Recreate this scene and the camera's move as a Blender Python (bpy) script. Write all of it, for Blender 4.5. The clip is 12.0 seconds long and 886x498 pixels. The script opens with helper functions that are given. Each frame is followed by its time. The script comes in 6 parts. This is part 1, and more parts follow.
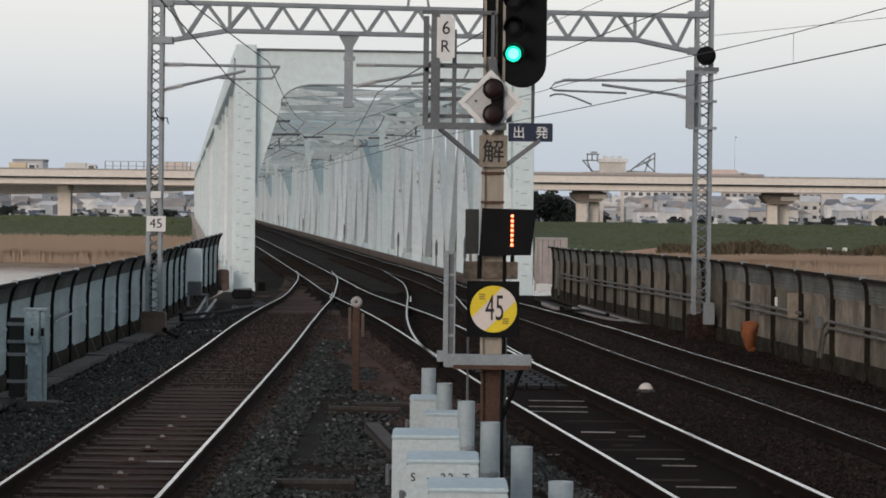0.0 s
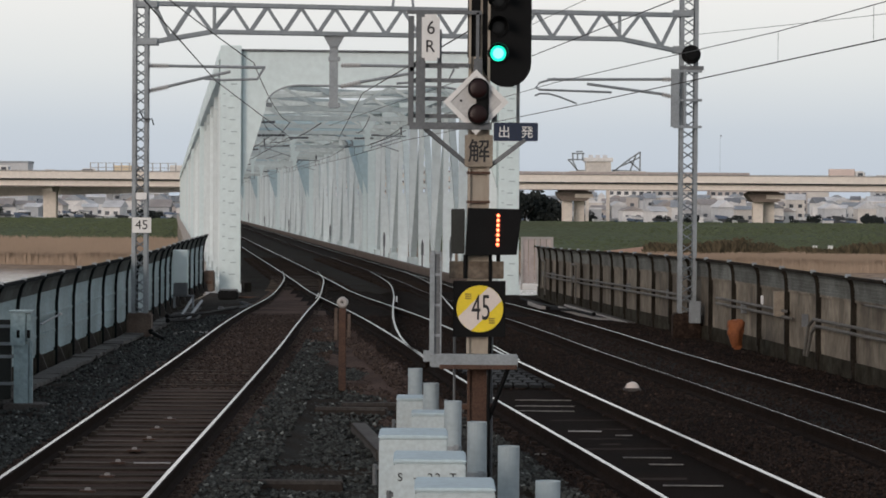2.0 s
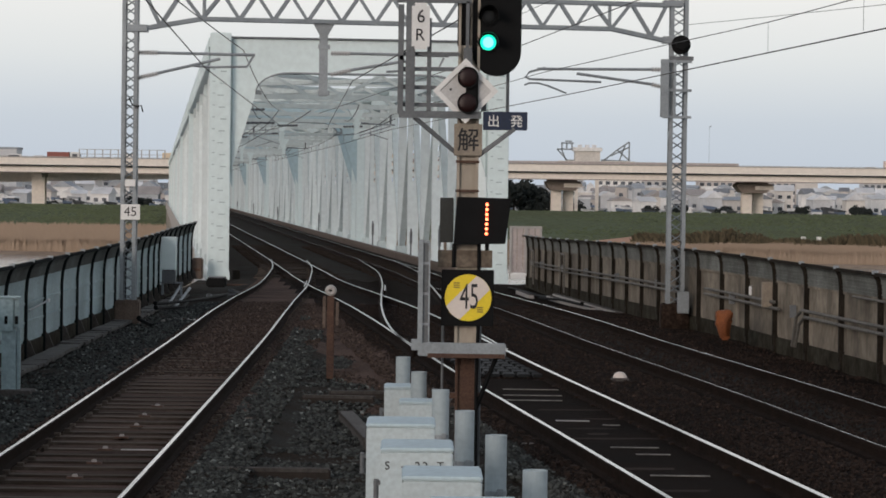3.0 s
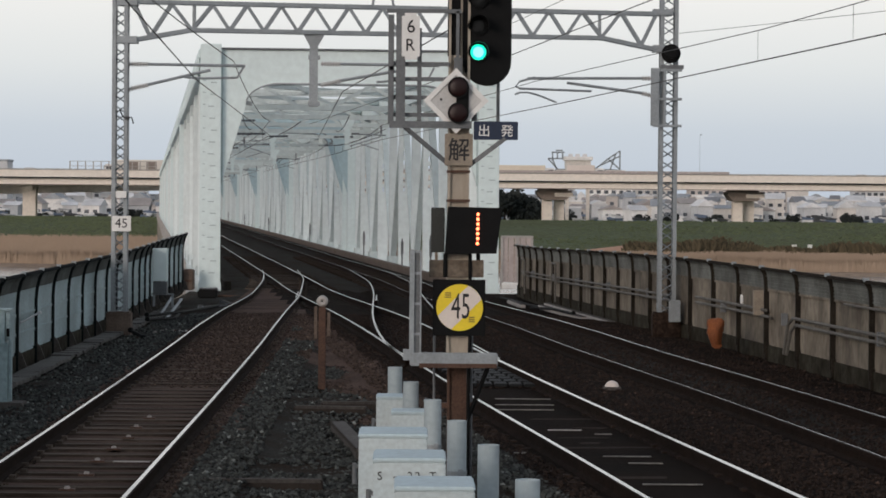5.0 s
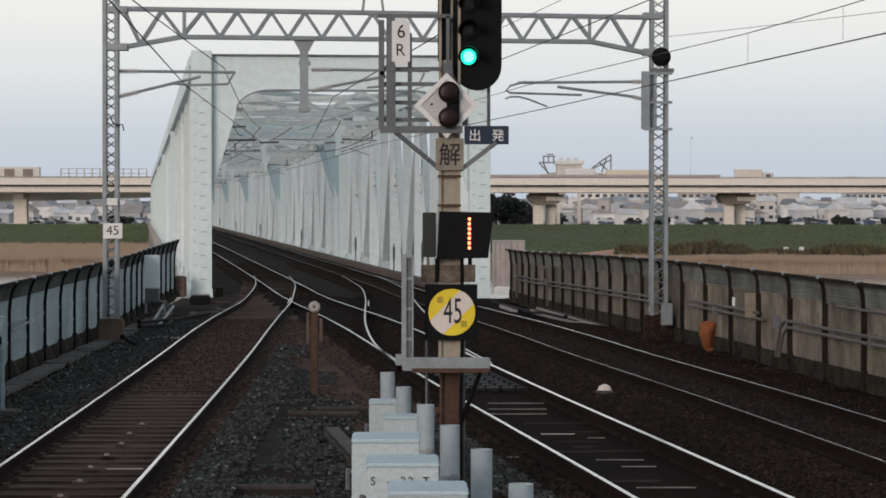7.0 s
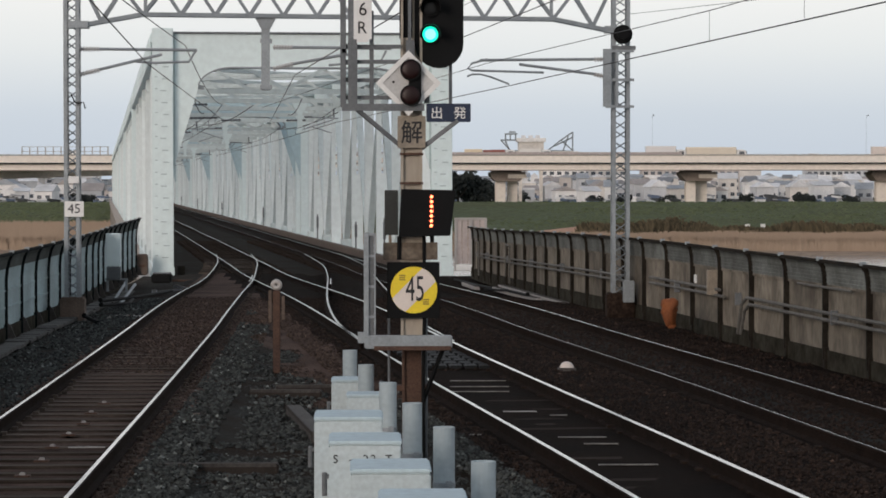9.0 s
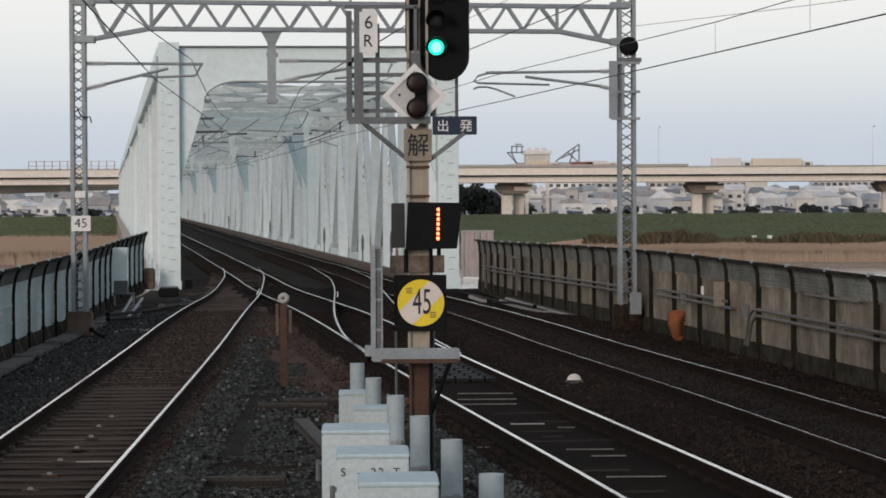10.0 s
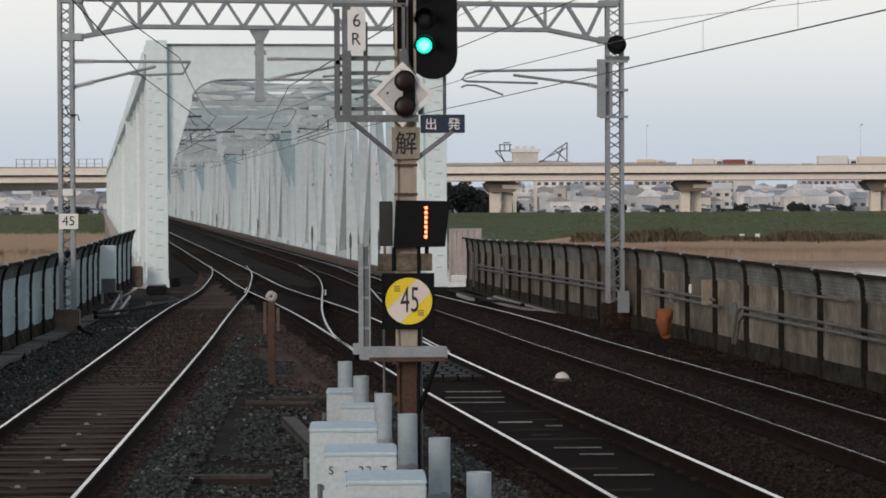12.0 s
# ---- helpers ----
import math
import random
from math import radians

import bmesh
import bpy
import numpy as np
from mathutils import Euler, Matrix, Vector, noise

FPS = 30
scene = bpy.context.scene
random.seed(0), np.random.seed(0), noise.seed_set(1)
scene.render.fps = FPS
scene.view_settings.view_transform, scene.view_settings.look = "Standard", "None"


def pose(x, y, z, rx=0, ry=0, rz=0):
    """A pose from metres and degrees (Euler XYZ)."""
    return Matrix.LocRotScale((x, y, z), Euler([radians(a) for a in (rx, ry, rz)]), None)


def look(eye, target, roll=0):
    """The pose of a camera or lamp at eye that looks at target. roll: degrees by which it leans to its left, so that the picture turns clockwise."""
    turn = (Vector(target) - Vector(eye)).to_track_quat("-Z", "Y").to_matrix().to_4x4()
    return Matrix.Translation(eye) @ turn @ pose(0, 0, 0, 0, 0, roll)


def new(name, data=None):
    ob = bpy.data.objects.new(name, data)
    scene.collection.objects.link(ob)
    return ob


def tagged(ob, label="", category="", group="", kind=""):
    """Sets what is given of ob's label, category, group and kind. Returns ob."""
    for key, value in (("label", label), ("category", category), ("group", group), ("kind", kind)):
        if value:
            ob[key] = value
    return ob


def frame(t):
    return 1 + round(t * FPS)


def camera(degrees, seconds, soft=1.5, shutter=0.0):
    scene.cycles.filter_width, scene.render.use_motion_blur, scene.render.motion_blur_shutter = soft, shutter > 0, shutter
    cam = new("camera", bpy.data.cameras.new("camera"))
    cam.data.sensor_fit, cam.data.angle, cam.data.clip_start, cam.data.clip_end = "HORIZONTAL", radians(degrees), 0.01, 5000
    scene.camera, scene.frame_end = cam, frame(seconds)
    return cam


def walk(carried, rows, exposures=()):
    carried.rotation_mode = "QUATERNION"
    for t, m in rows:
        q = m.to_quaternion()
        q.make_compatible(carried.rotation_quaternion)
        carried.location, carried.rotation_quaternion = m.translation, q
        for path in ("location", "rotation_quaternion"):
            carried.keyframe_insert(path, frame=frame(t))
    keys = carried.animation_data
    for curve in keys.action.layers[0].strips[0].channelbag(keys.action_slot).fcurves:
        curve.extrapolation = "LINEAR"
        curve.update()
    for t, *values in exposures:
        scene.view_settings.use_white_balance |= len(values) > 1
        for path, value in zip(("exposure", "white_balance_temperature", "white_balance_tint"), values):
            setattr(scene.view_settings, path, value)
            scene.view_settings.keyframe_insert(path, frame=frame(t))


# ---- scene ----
cam = camera(18.0, 12.0, soft=1.7)
# seconds, eye x, eye z, pitch, yaw, lean
PATH = [
    (0, 0.0000, 2.5300, -1.146, -0.000, 0.688),
    (0.5, -0.0003, 2.5297, -1.111, 0.186, 0.727),
    (1, -0.0001, 2.5303, -1.293, 0.188, 0.809),
    (1.5, -0.0004, 2.5299, -1.393, -0.166, 0.541),
    (2, 0.0004, 2.5294, -1.144, -0.288, 0.408),
    (2.5, -0.0008, 2.5299, -1.088, -0.378, 0.732),
    (3, -0.0003, 2.5289, -1.371, -0.524, 0.776),
    (3.2, 0.0002, 2.5297, -1.278, -0.539, 0.519),
    (5, -0.0005, 2.5294, -1.167, -0.702, 0.469),
    (5.5, 0.0004, 2.5296, -1.282, -0.825, 0.210),
    (6, 0.0005, 2.5292, -1.148, -0.806, 0.138),
    (6.5, 0.0005, 2.5299, -1.091, -0.663, 0.102),
    (7, 0.0002, 2.5284, -1.066, -0.871, 0.047),
    (7.2, -0.0002, 2.5297, -1.346, -0.875, -0.085),
    (9, -0.0005, 2.5293, -1.524, -1.649, -0.027),
    (9.5, -0.0002, 2.5296, -1.693, -1.734, -0.034),
    (10, -0.0003, 2.5293, -1.262, -1.510, -0.292),
    (10.5, -0.0006, 2.5292, -1.013, -1.541, -0.135),
    (11, -0.0009, 2.5292, -0.995, -1.631, -0.244),
    (11.5, -0.0001, 2.5294, -1.107, -1.701, -0.239),
    (12, -0.0002, 2.5295, -1.300, -1.758, -0.243),
]


def eye_pose(x, z, pitch, yaw, lean):
    return pose(x, 0, z, 0, 0, yaw) @ pose(0, 0, 0, 90 + pitch) @ pose(0, 0, 0, 0, 0, lean)


walk(cam, [(t, eye_pose(x, z, p, y, r)) for t, x, z, p, y, r in PATH],
     exposures=[(0, -0.02), (3, 0.01), (7, 0.02), (9.2, 0.09), (10.5, 0.04), (12, 0.04)])

# ---- light: dusk, thin even cloud, the last warm light low behind the camera on the river side ----
world = bpy.data.worlds.new("dusk_sky")
scene.world = world
world.use_nodes = True
wn, wl = world.node_tree.nodes, world.node_tree.links
bg = wn["Background"]
sky = wn.new("ShaderNodeTexSky")
sky.sky_type, sky.sun_disc = "NISHITA", False
sky.sun_elevation, sky.sun_rotation = radians(12), radians(212)
sky.dust_density, sky.ozone_density = 2.0, 1.5
coord, sep, ramp = wn.new("ShaderNodeTexCoord"), wn.new("ShaderNodeSeparateXYZ"), wn.new("ShaderNodeValToRGB")
wl.new(coord.outputs["Generated"], sep.inputs[0])
wl.new(sep.outputs["Z"], ramp.inputs[0])
cr = ramp.color_ramp
cr.elements[0].position, cr.elements[0].color = 0.0, (0.555, 0.62, 0.71, 1)
cr.elements[1].position, cr.elements[1].color = 1.0, (0.24, 0.28, 0.36, 1)
for at, col in ((0.022, (0.61, 0.67, 0.74, 1)), (0.045, (0.785, 0.81, 0.82, 1)), (0.075, (0.93, 0.915, 0.89, 1)), (0.30, (0.62, 0.64, 0.68, 1))):
    cr.elements.new(at).color = col
wmix, wgain = wn.new("ShaderNodeMix"), wn.new("ShaderNodeMix")
wmix.data_type = wgain.data_type = "RGBA"
wgain.blend_type = "MULTIPLY"
wgain.inputs["Factor"].default_value = 1.0
wl.new(sky.outputs[0], wgain.inputs["A"])
wgain.inputs["B"].default_value = (0.1, 0.1, 0.1, 1)
wmix.inputs["Factor"].default_value = 0.93
wl.new(wgain.outputs["Result"], wmix.inputs["A"])
wl.new(ramp.outputs[0], wmix.inputs["B"])
wl.new(wmix.outputs["Result"], bg.inputs["Color"])
bg.inputs["Strength"].default_value = 1.0
sun = new("sun", bpy.data.lights.new("sun", "SUN"))
sun.data.energy, sun.data.angle, sun.data.color = 1.3, radians(24), (1.0, 0.84, 0.74)
sun.matrix_world = look((-75, -120, 30), (0, 0, 0))


# ---- materials ----
def mat(name, col, rough=0.7, metal=0.0, var=0.25, scale=3.0, grain=40.0, bump=0.15, tint=None, per=0.0, spec=0.4, stretch=(1, 1, 1)):
    """A surface with stains at one scale, grain at another and fine relief; per: variation from object to object."""
    m = bpy.data.materials.new(name)
    m.use_nodes = True
    n, l = m.node_tree.nodes, m.node_tree.links
    b = n["Principled BSDF"]
    b.inputs["Roughness"].default_value, b.inputs["Metallic"].default_value = rough, metal
    b.inputs["Specular IOR Level"].default_value = spec
    tc, mp = n.new("ShaderNodeTexCoord"), n.new("ShaderNodeMapping")
    l.new(tc.outputs["Object"], mp.inputs[0])
    mp.inputs["Scale"].default_value = stretch
    big, fine = n.new("ShaderNodeTexNoise"), n.new("ShaderNodeTexNoise")
    for t, sc in ((big, scale), (fine, grain)):
        l.new(mp.outputs[0], t.inputs["Vector"])
        t.inputs["Scale"].default_value, t.inputs["Detail"].default_value = sc, 5.0
    r = n.new("ShaderNodeValToRGB")
    tint = tint or tuple(c * 0.55 for c in col)
    r.color_ramp.elements[0].position, r.color_ramp.elements[1].position = 0.32, 0.68
    r.color_ramp.elements[0].color, r.color_ramp.elements[1].color = (*[c + (t - c) * min(1, var * 2) for c, t in zip(col, tint)], 1), (*col, 1)
    l.new(big.outputs["Fac"], r.inputs[0])
    hsv = n.new("ShaderNodeHueSaturation")
    l.new(r.outputs[0], hsv.inputs["Color"])
    mr = n.new("ShaderNodeMapRange")
    mr.inputs["From Min"].default_value, mr.inputs["From Max"].default_value = 0.3, 0.7
    mr.inputs["To Min"].default_value, mr.inputs["To Max"].default_value = 1 - var * 0.6, 1 + var * 0.4
    l.new(fine.outputs["Fac"], mr.inputs["Value"])
    if per:
        info, pr, mul = n.new("ShaderNodeObjectInfo"), n.new("ShaderNodeMapRange"), n.new("ShaderNodeMath")
        mul.operation = "MULTIPLY"
        pr.inputs["To Min"].default_value, pr.inputs["To Max"].default_value = 1 - per, 1 + per
        l.new(info.outputs["Random"], pr.inputs["Value"])
        l.new(pr.outputs[0], mul.inputs[0])
        l.new(mr.outputs[0], mul.inputs[1])
        l.new(mul.outputs[0], hsv.inputs["Value"])
    else:
        l.new(mr.outputs[0], hsv.inputs["Value"])
    l.new(hsv.outputs[0], b.inputs["Base Color"])
    if bump:
        bp = n.new("ShaderNodeBump")
        bp.inputs["Strength"].default_value, bp.inputs["Distance"].default_value = bump, 0.02
        l.new(fine.outputs["Fac"], bp.inputs["Height"])
        l.new(bp.outputs[0], b.inputs["Normal"])
    return m


def glow(name, col, power):
    m = bpy.data.materials.new(name)
    m.use_nodes = True
    b = m.node_tree.nodes["Principled BSDF"]
    b.inputs["Base Color"].default_value = (*col, 1)
    b.inputs["Emission Color"].default_value, b.inputs["Emission Strength"].default_value = (*col, 1), power
    return m


M_BALLAST = mat("ballast", (0.036, 0.037, 0.0335), 0.95, var=0.6, scale=0.7, grain=26, bump=1.0, tint=(0.026, 0.018, 0.013), spec=0.04)
M_FOULED = mat("rust_fouled_ballast", (0.112, 0.076, 0.062), 0.95, var=0.5, scale=0.8, grain=24, bump=1.0, tint=(0.050, 0.034, 0.027), spec=0.04)
M_OILY = mat("oily_dark_ballast", (0.0150, 0.0092, 0.0067), 0.95, var=0.5, scale=0.9, grain=24, bump=1.0, tint=(0.010, 0.0075, 0.0062), spec=0.03)
M_STRIP = mat("trodden_grey_ballast", (0.030, 0.029, 0.0255), 0.95, var=0.6, scale=0.8, grain=22, bump=1.0, tint=(0.017, 0.0155, 0.013), spec=0.04)
M_SLEEPER = mat("creosoted_sleeper", (0.038, 0.028, 0.022), 0.9, var=0.5, scale=4, grain=60, bump=0.5, tint=(0.03, 0.022, 0.018), per=0.35, stretch=(0.3, 3, 1), spec=0.05)
M_DUSTY = mat("dusty_weathered_sleeper", (0.140, 0.114, 0.094), 0.9, var=0.5, scale=3, grain=40, bump=0.5, tint=(0.036, 0.026, 0.020), per=0.35, stretch=(0.3, 3, 1), spec=0.05)
M_RAILTOP = mat("polished_rail", (0.75, 0.74, 0.73), 0.22, 1.0, var=0.1, bump=0.0)
M_RUST = mat("rusty_rail_side", (0.020, 0.0125, 0.0095), 0.9, var=0.5, scale=5, grain=60, bump=0.3, spec=0.06)
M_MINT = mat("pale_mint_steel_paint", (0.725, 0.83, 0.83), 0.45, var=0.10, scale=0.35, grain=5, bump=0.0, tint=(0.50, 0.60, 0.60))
# one mint paint in two tones: darkened as in shade, lightened as lit
M_MINTIN = mat("shaded_mint_truss_paint", (0.58, 0.65, 0.65), 0.5, var=0.16, scale=0.4, grain=4, bump=0.0, tint=(0.47, 0.56, 0.56), per=0.16)
M_MINTPOST = mat("lit_mint_truss_paint", (0.77, 0.84, 0.84), 0.5, var=0.12, scale=0.4, grain=4, bump=0.0, tint=(0.56, 0.62, 0.61), per=0.10)
# mint with the bluish shade of the farther portals put into its colour
M_BLUEMINT = mat("bluish_shade_mint_paint", (0.44, 0.585, 0.635), 0.5, var=0.15, scale=0.4, grain=4, bump=0.0, tint=(0.40, 0.50, 0.53))
M_OLIVE = mat("dark_olive_steel", (0.026, 0.029, 0.026), 0.6, var=0.3, scale=5, grain=40, bump=0.05)
M_FADED = mat("faded_brown_print", (0.30, 0.21, 0.04), 0.6, var=0.2, bump=0.0)
M_RUSTY = mat("rust_streak_steel", (0.10, 0.056, 0.038), 0.85, var=0.5, scale=4, grain=50, bump=0.3, tint=(0.07, 0.04, 0.03))
M_GALV = mat("weathered_galvanised_steel", (0.31, 0.342, 0.362), 0.55, 0.35, var=0.25, scale=3, grain=35, bump=0.1)
M_DARKGALV = mat("dark_grey_steel", (0.16, 0.172, 0.182), 0.6, 0.2, var=0.3, scale=3, grain=35, bump=0.1)
M_CONC = mat("grey_concrete", (0.34, 0.32, 0.29), 0.9, var=0.35, scale=1.3, grain=30, bump=0.3, tint=(0.18, 0.16, 0.14))
M_DARKCONC = mat("soot_stained_concrete", (0.085, 0.078, 0.072), 0.9, var=0.5, scale=1.1, grain=25, bump=0.4, tint=(0.05, 0.043, 0.038))
M_FENCE = mat("grey_blue_steel_panel", (0.385, 0.51, 0.54), 0.5, 0.1, var=0.4, scale=0.9, grain=18, bump=0.05, tint=(0.20, 0.27, 0.29), per=0.1)
# shade under the fence's curved overhang, put into a dark colour
M_HOODSHADE = mat("overhang_shade_sheet", (0.105, 0.118, 0.116), 0.8, var=0.5, scale=1.2, grain=14, bump=0.1, tint=(0.055, 0.058, 0.054), per=0.15, spec=0.15)
M_FENCEPOST = mat("dark_green_steel_post", (0.014, 0.018, 0.019), 0.9, var=0.3, scale=3, grain=30, bump=0.05, spec=0.08)
M_WALLPANEL = mat("stained_grey_panel", (0.225, 0.197, 0.155), 0.85, var=0.5, scale=1.6, grain=9, bump=0.1, tint=(0.085, 0.070, 0.053), per=0.25, stretch=(1, 1, 0.7))
M_UPPER = mat("cool_grey_upper_sheet", (0.170, 0.182, 0.172), 0.8, var=0.5, scale=1.5, grain=10, bump=0.1, tint=(0.075, 0.078, 0.070), per=0.2)
M_PLINTH = mat("mossy_black_plinth", (0.050, 0.048, 0.037), 0.95, var=0.6, scale=2.6, grain=9, bump=0.5, tint=(0.02, 0.0165, 0.012), spec=0.05)
M_BOARD = mat("pale_grey_board", (0.56, 0.56, 0.55), 0.6, var=0.15, scale=7, grain=40, bump=0.03)
M_MARK = mat("worn_paint_mark", (0.24, 0.225, 0.205), 0.8, var=0.5, scale=9, grain=40, bump=0.05)
M_WALLPOST = mat("sooty_brown_post", (0.030, 0.026, 0.021), 0.9, var=0.5, scale=4, grain=30, bump=0.1, tint=(0.014, 0.012, 0.010), spec=0.06)
M_PLATE = mat("dirty_tan_plate", (0.31, 0.265, 0.21), 0.7, var=0.3, scale=6, grain=40, bump=0.03)
M_BLACK = mat("matt_black_steel", (0.007, 0.0075, 0.008), 0.75, var=0.3, scale=6, grain=50, bump=0.03, spec=0.15)
M_BOX = mat("pale_blue_grey_cabinet_paint", (0.50, 0.585, 0.61), 0.55, var=0.20, scale=2.5, grain=30, bump=0.05, tint=(0.52, 0.56, 0.55), per=0.05)
M_TUBE = mat("blue_grey_plastic_sleeve", (0.38, 0.45, 0.48), 0.55, var=0.12, scale=5, grain=25, bump=0.02, per=0.08)
M_WHITE = mat("white_enamel", (0.78, 0.78, 0.76), 0.45, var=0.1, scale=5, grain=50, bump=0.03)
M_CREAM = mat("grimy_cream_paint", (0.40, 0.36, 0.30), 0.7, var=0.25, scale=2.5, grain=22, bump=0.03, tint=(0.28, 0.23, 0.18), stretch=(1, 1, 0.25))
M_YELLOW = mat("yellow_reflective_sheet", (0.82, 0.62, 0.03), 0.45, var=0.08, scale=5, grain=60, bump=0.02)
M_PINKWHITE = mat("faded_white_reflective_sheet", (0.72, 0.64, 0.58), 0.45, var=0.08, scale=5, grain=60, bump=0.02)
M_BLUE = mat("navy_enamel", (0.013, 0.024, 0.058), 0.4, var=0.2, scale=5, grain=50, bump=0.03)
M_INK = mat("black_ink", (0.015, 0.015, 0.017), 0.6, var=0.1, bump=0.0)
M_GLASSRED = mat("dark_red_lens", (0.016, 0.005, 0.005), 0.4, var=0.1, bump=0.0, spec=0.25)
M_GREEN = glow("green_signal_light", (0.01, 0.72, 0.46), 1.5)
M_GREENCORE = glow("green_signal_core", (0.20, 1.0, 0.74), 1.9)
M_LED = glow("orange_led", (1.0, 0.17, 0.07), 5.5)
M_ORANGE = mat("orange_plastic_cover", (0.27, 0.088, 0.028), 0.85, var=0.45, scale=6, grain=40, bump=0.2, tint=(0.2, 0.07, 0.03))
M_PLANK = mat("old_timber", (0.042, 0.033, 0.027), 0.9, var=0.4, scale=3, grain=40, bump=0.4, stretch=(0.4, 4, 2))
M_WIRE = mat("dark_copper_wire", (0.08, 0.08, 0.082), 0.6, 0.4, var=0.2, bump=0.0)
M_PORC = mat("grey_porcelain", (0.45, 0.45, 0.45), 0.3, var=0.1, bump=0.0)
M_NET = mat("black_rubber_mat", (0.010, 0.012, 0.013), 0.8, var=0.3, scale=9, grain=60, bump=0.4)
M_VIADUCT = mat("pale_viaduct_concrete", (0.84, 0.775, 0.70), 0.85, var=0.16, scale=0.12, grain=1.5, bump=0.05, tint=(0.74, 0.67, 0.60))
# brown of the lorry panels, also stands for shade under the viaduct's edges
M_VIASHADE = mat("brown_panel_and_viaduct_shade", (0.30, 0.25, 0.22), 0.8, var=0.2, scale=0.15, grain=2, bump=0.0)
M_ASPHALT = mat("asphalt", (0.05, 0.05, 0.052), 0.9, var=0.3, scale=0.3, grain=6, bump=0.1)
M_GRASS = mat("levee_grass", (0.100, 0.122, 0.070), 0.95, var=0.5, scale=0.06, grain=0.9, bump=0.3, tint=(0.09, 0.10, 0.05), spec=0.1)
M_EARTH = mat("dry_reed_bed", (0.33, 0.25, 0.185), 0.95, var=0.4, scale=0.05, grain=0.8, bump=0.4, tint=(0.26, 0.19, 0.14), spec=0.1)
M_REDEARTH = mat("bare_red_earth", (0.52, 0.30, 0.20), 0.95, var=0.3, scale=0.1, grain=1.0, bump=0.2)
M_WATER = mat("grey_river_water", (0.20, 0.21, 0.22), 0.14, var=0.1, scale=0.05, grain=0.8, bump=0.25, spec=0.6, stretch=(1, 3, 1))
M_WINDOW = mat("dark_window_glass", (0.11, 0.12, 0.135), 0.2, var=0.2, bump=0.0, per=0.4)
M_GREYPANEL = mat("pinkish_grey_screen_panel", (0.46, 0.40, 0.38), 0.7, var=0.2, scale=1.5, grain=10, bump=0.05)
M_GALVRAIL = mat("railing_grey", (0.42, 0.40, 0.38), 0.6, 0.2, var=0.2, bump=0.05)
M_TYRE = mat("tyre_rubber", (0.02, 0.02, 0.02), 0.8, var=0.2, bump=0.0)


# ---- mesh helpers ----
def bm_box(bm, x0, x1, y0, y1, z0, z1, m=None, bev=0.0):
    vs = bmesh.ops.create_cube(bm, size=1.0)["verts"]
    for v in vs:
        v.co = Vector((x0 + (v.co.x + 0.5) * (x1 - x0), y0 + (v.co.y + 0.5) * (y1 - y0), z0 + (v.co.z + 0.5) * (z1 - z0)))
    if bev:
        es = list({e for v in vs for e in v.link_edges})
        out = bmesh.ops.bevel(bm, geom=es, offset=bev, segments=2, affect="EDGES")
        vs = list({v for f in out["faces"] for v in f.verts} | {v for v in vs if v.is_valid})
    if m is not None:
        for v in vs:
            v.co = m @ v.co
    return vs


def bm_beam(bm, a, b, w, h, up=(0, 0, 1)):
    """A bar of section w x h from a to b."""
    a, b = Vector(a), Vector(b)
    d = (b - a).normalized()
    up = Vector(up)
    if abs(d.dot(up)) > 0.98:
        up = Vector((0, 1, 0))
    s = d.cross(up).normalized()
    u = s.cross(d)
    vs = [bm.verts.new(p + s * (i * w / 2) + u * (j * h / 2)) for p in (a, b) for i, j in ((-1, -1), (1, -1), (1, 1), (-1, 1))]
    for f in ((0, 1, 2, 3), (7, 6, 5, 4), (0, 4, 5, 1), (1, 5, 6, 2), (2, 6, 7, 3), (3, 7, 4, 0)):
        bm.faces.new([vs[i] for i in f])


def bm_rod(bm, a, b, r, n=8, r2=None):
    a, b = Vector(a), Vector(b)
    out = bmesh.ops.create_cone(bm, cap_ends=True, segments=n, radius1=r, radius2=r if r2 is None else r2, depth=(b - a).length)
    q = (b - a).to_track_quat("Z", "Y").to_matrix().to_4x4()
    m = Matrix.Translation((a + b) / 2) @ q
    for v in out["verts"]:
        v.co = m @ v.co
    return out["verts"]


def bm_path(bm, pts, r, n=6):
    """A tube along a line of points."""
    rings = []
    pts = [Vector(p) for p in pts]
    for i, p in enumerate(pts):
        d = (pts[min(i + 1, len(pts) - 1)] - pts[max(i - 1, 0)]).normalized()
        ref = Vector((0, 0, 1)) if abs(d.z) < 0.9 else Vector((1, 0, 0))
        s = d.cross(ref).normalized()
        u = s.cross(d)
        rings.append([bm.verts.new(p + (s * math.cos(k * math.tau / n) + u * math.sin(k * math.tau / n)) * r) for k in range(n)])
    for a, b in zip(rings, rings[1:]):
        for k in range(n):
            bm.faces.new((a[k], a[(k + 1) % n], b[(k + 1) % n], b[k]))
    bm.faces.new(rings[0][::-1])
    bm.faces.new(rings[-1])


def bm_prism(bm, outline, y0, y1, m=None):
    """An outline in x, z given depth from y0 to y1."""
    a = [bm.verts.new((x, y0, z)) for x, z in outline]
    b = [bm.verts.new((x, y1, z)) for x, z in outline]
    bm.faces.new(a)
    bm.faces.new(b[::-1])
    for i in range(len(a)):
        j = (i + 1) % len(a)
        bm.faces.new((a[j], a[i], b[i], b[j]))
    if m is not None:
        for v in a + b:
            v.co = m @ v.co
    bmesh.ops.recalc_face_normals(bm, faces=bm.faces)


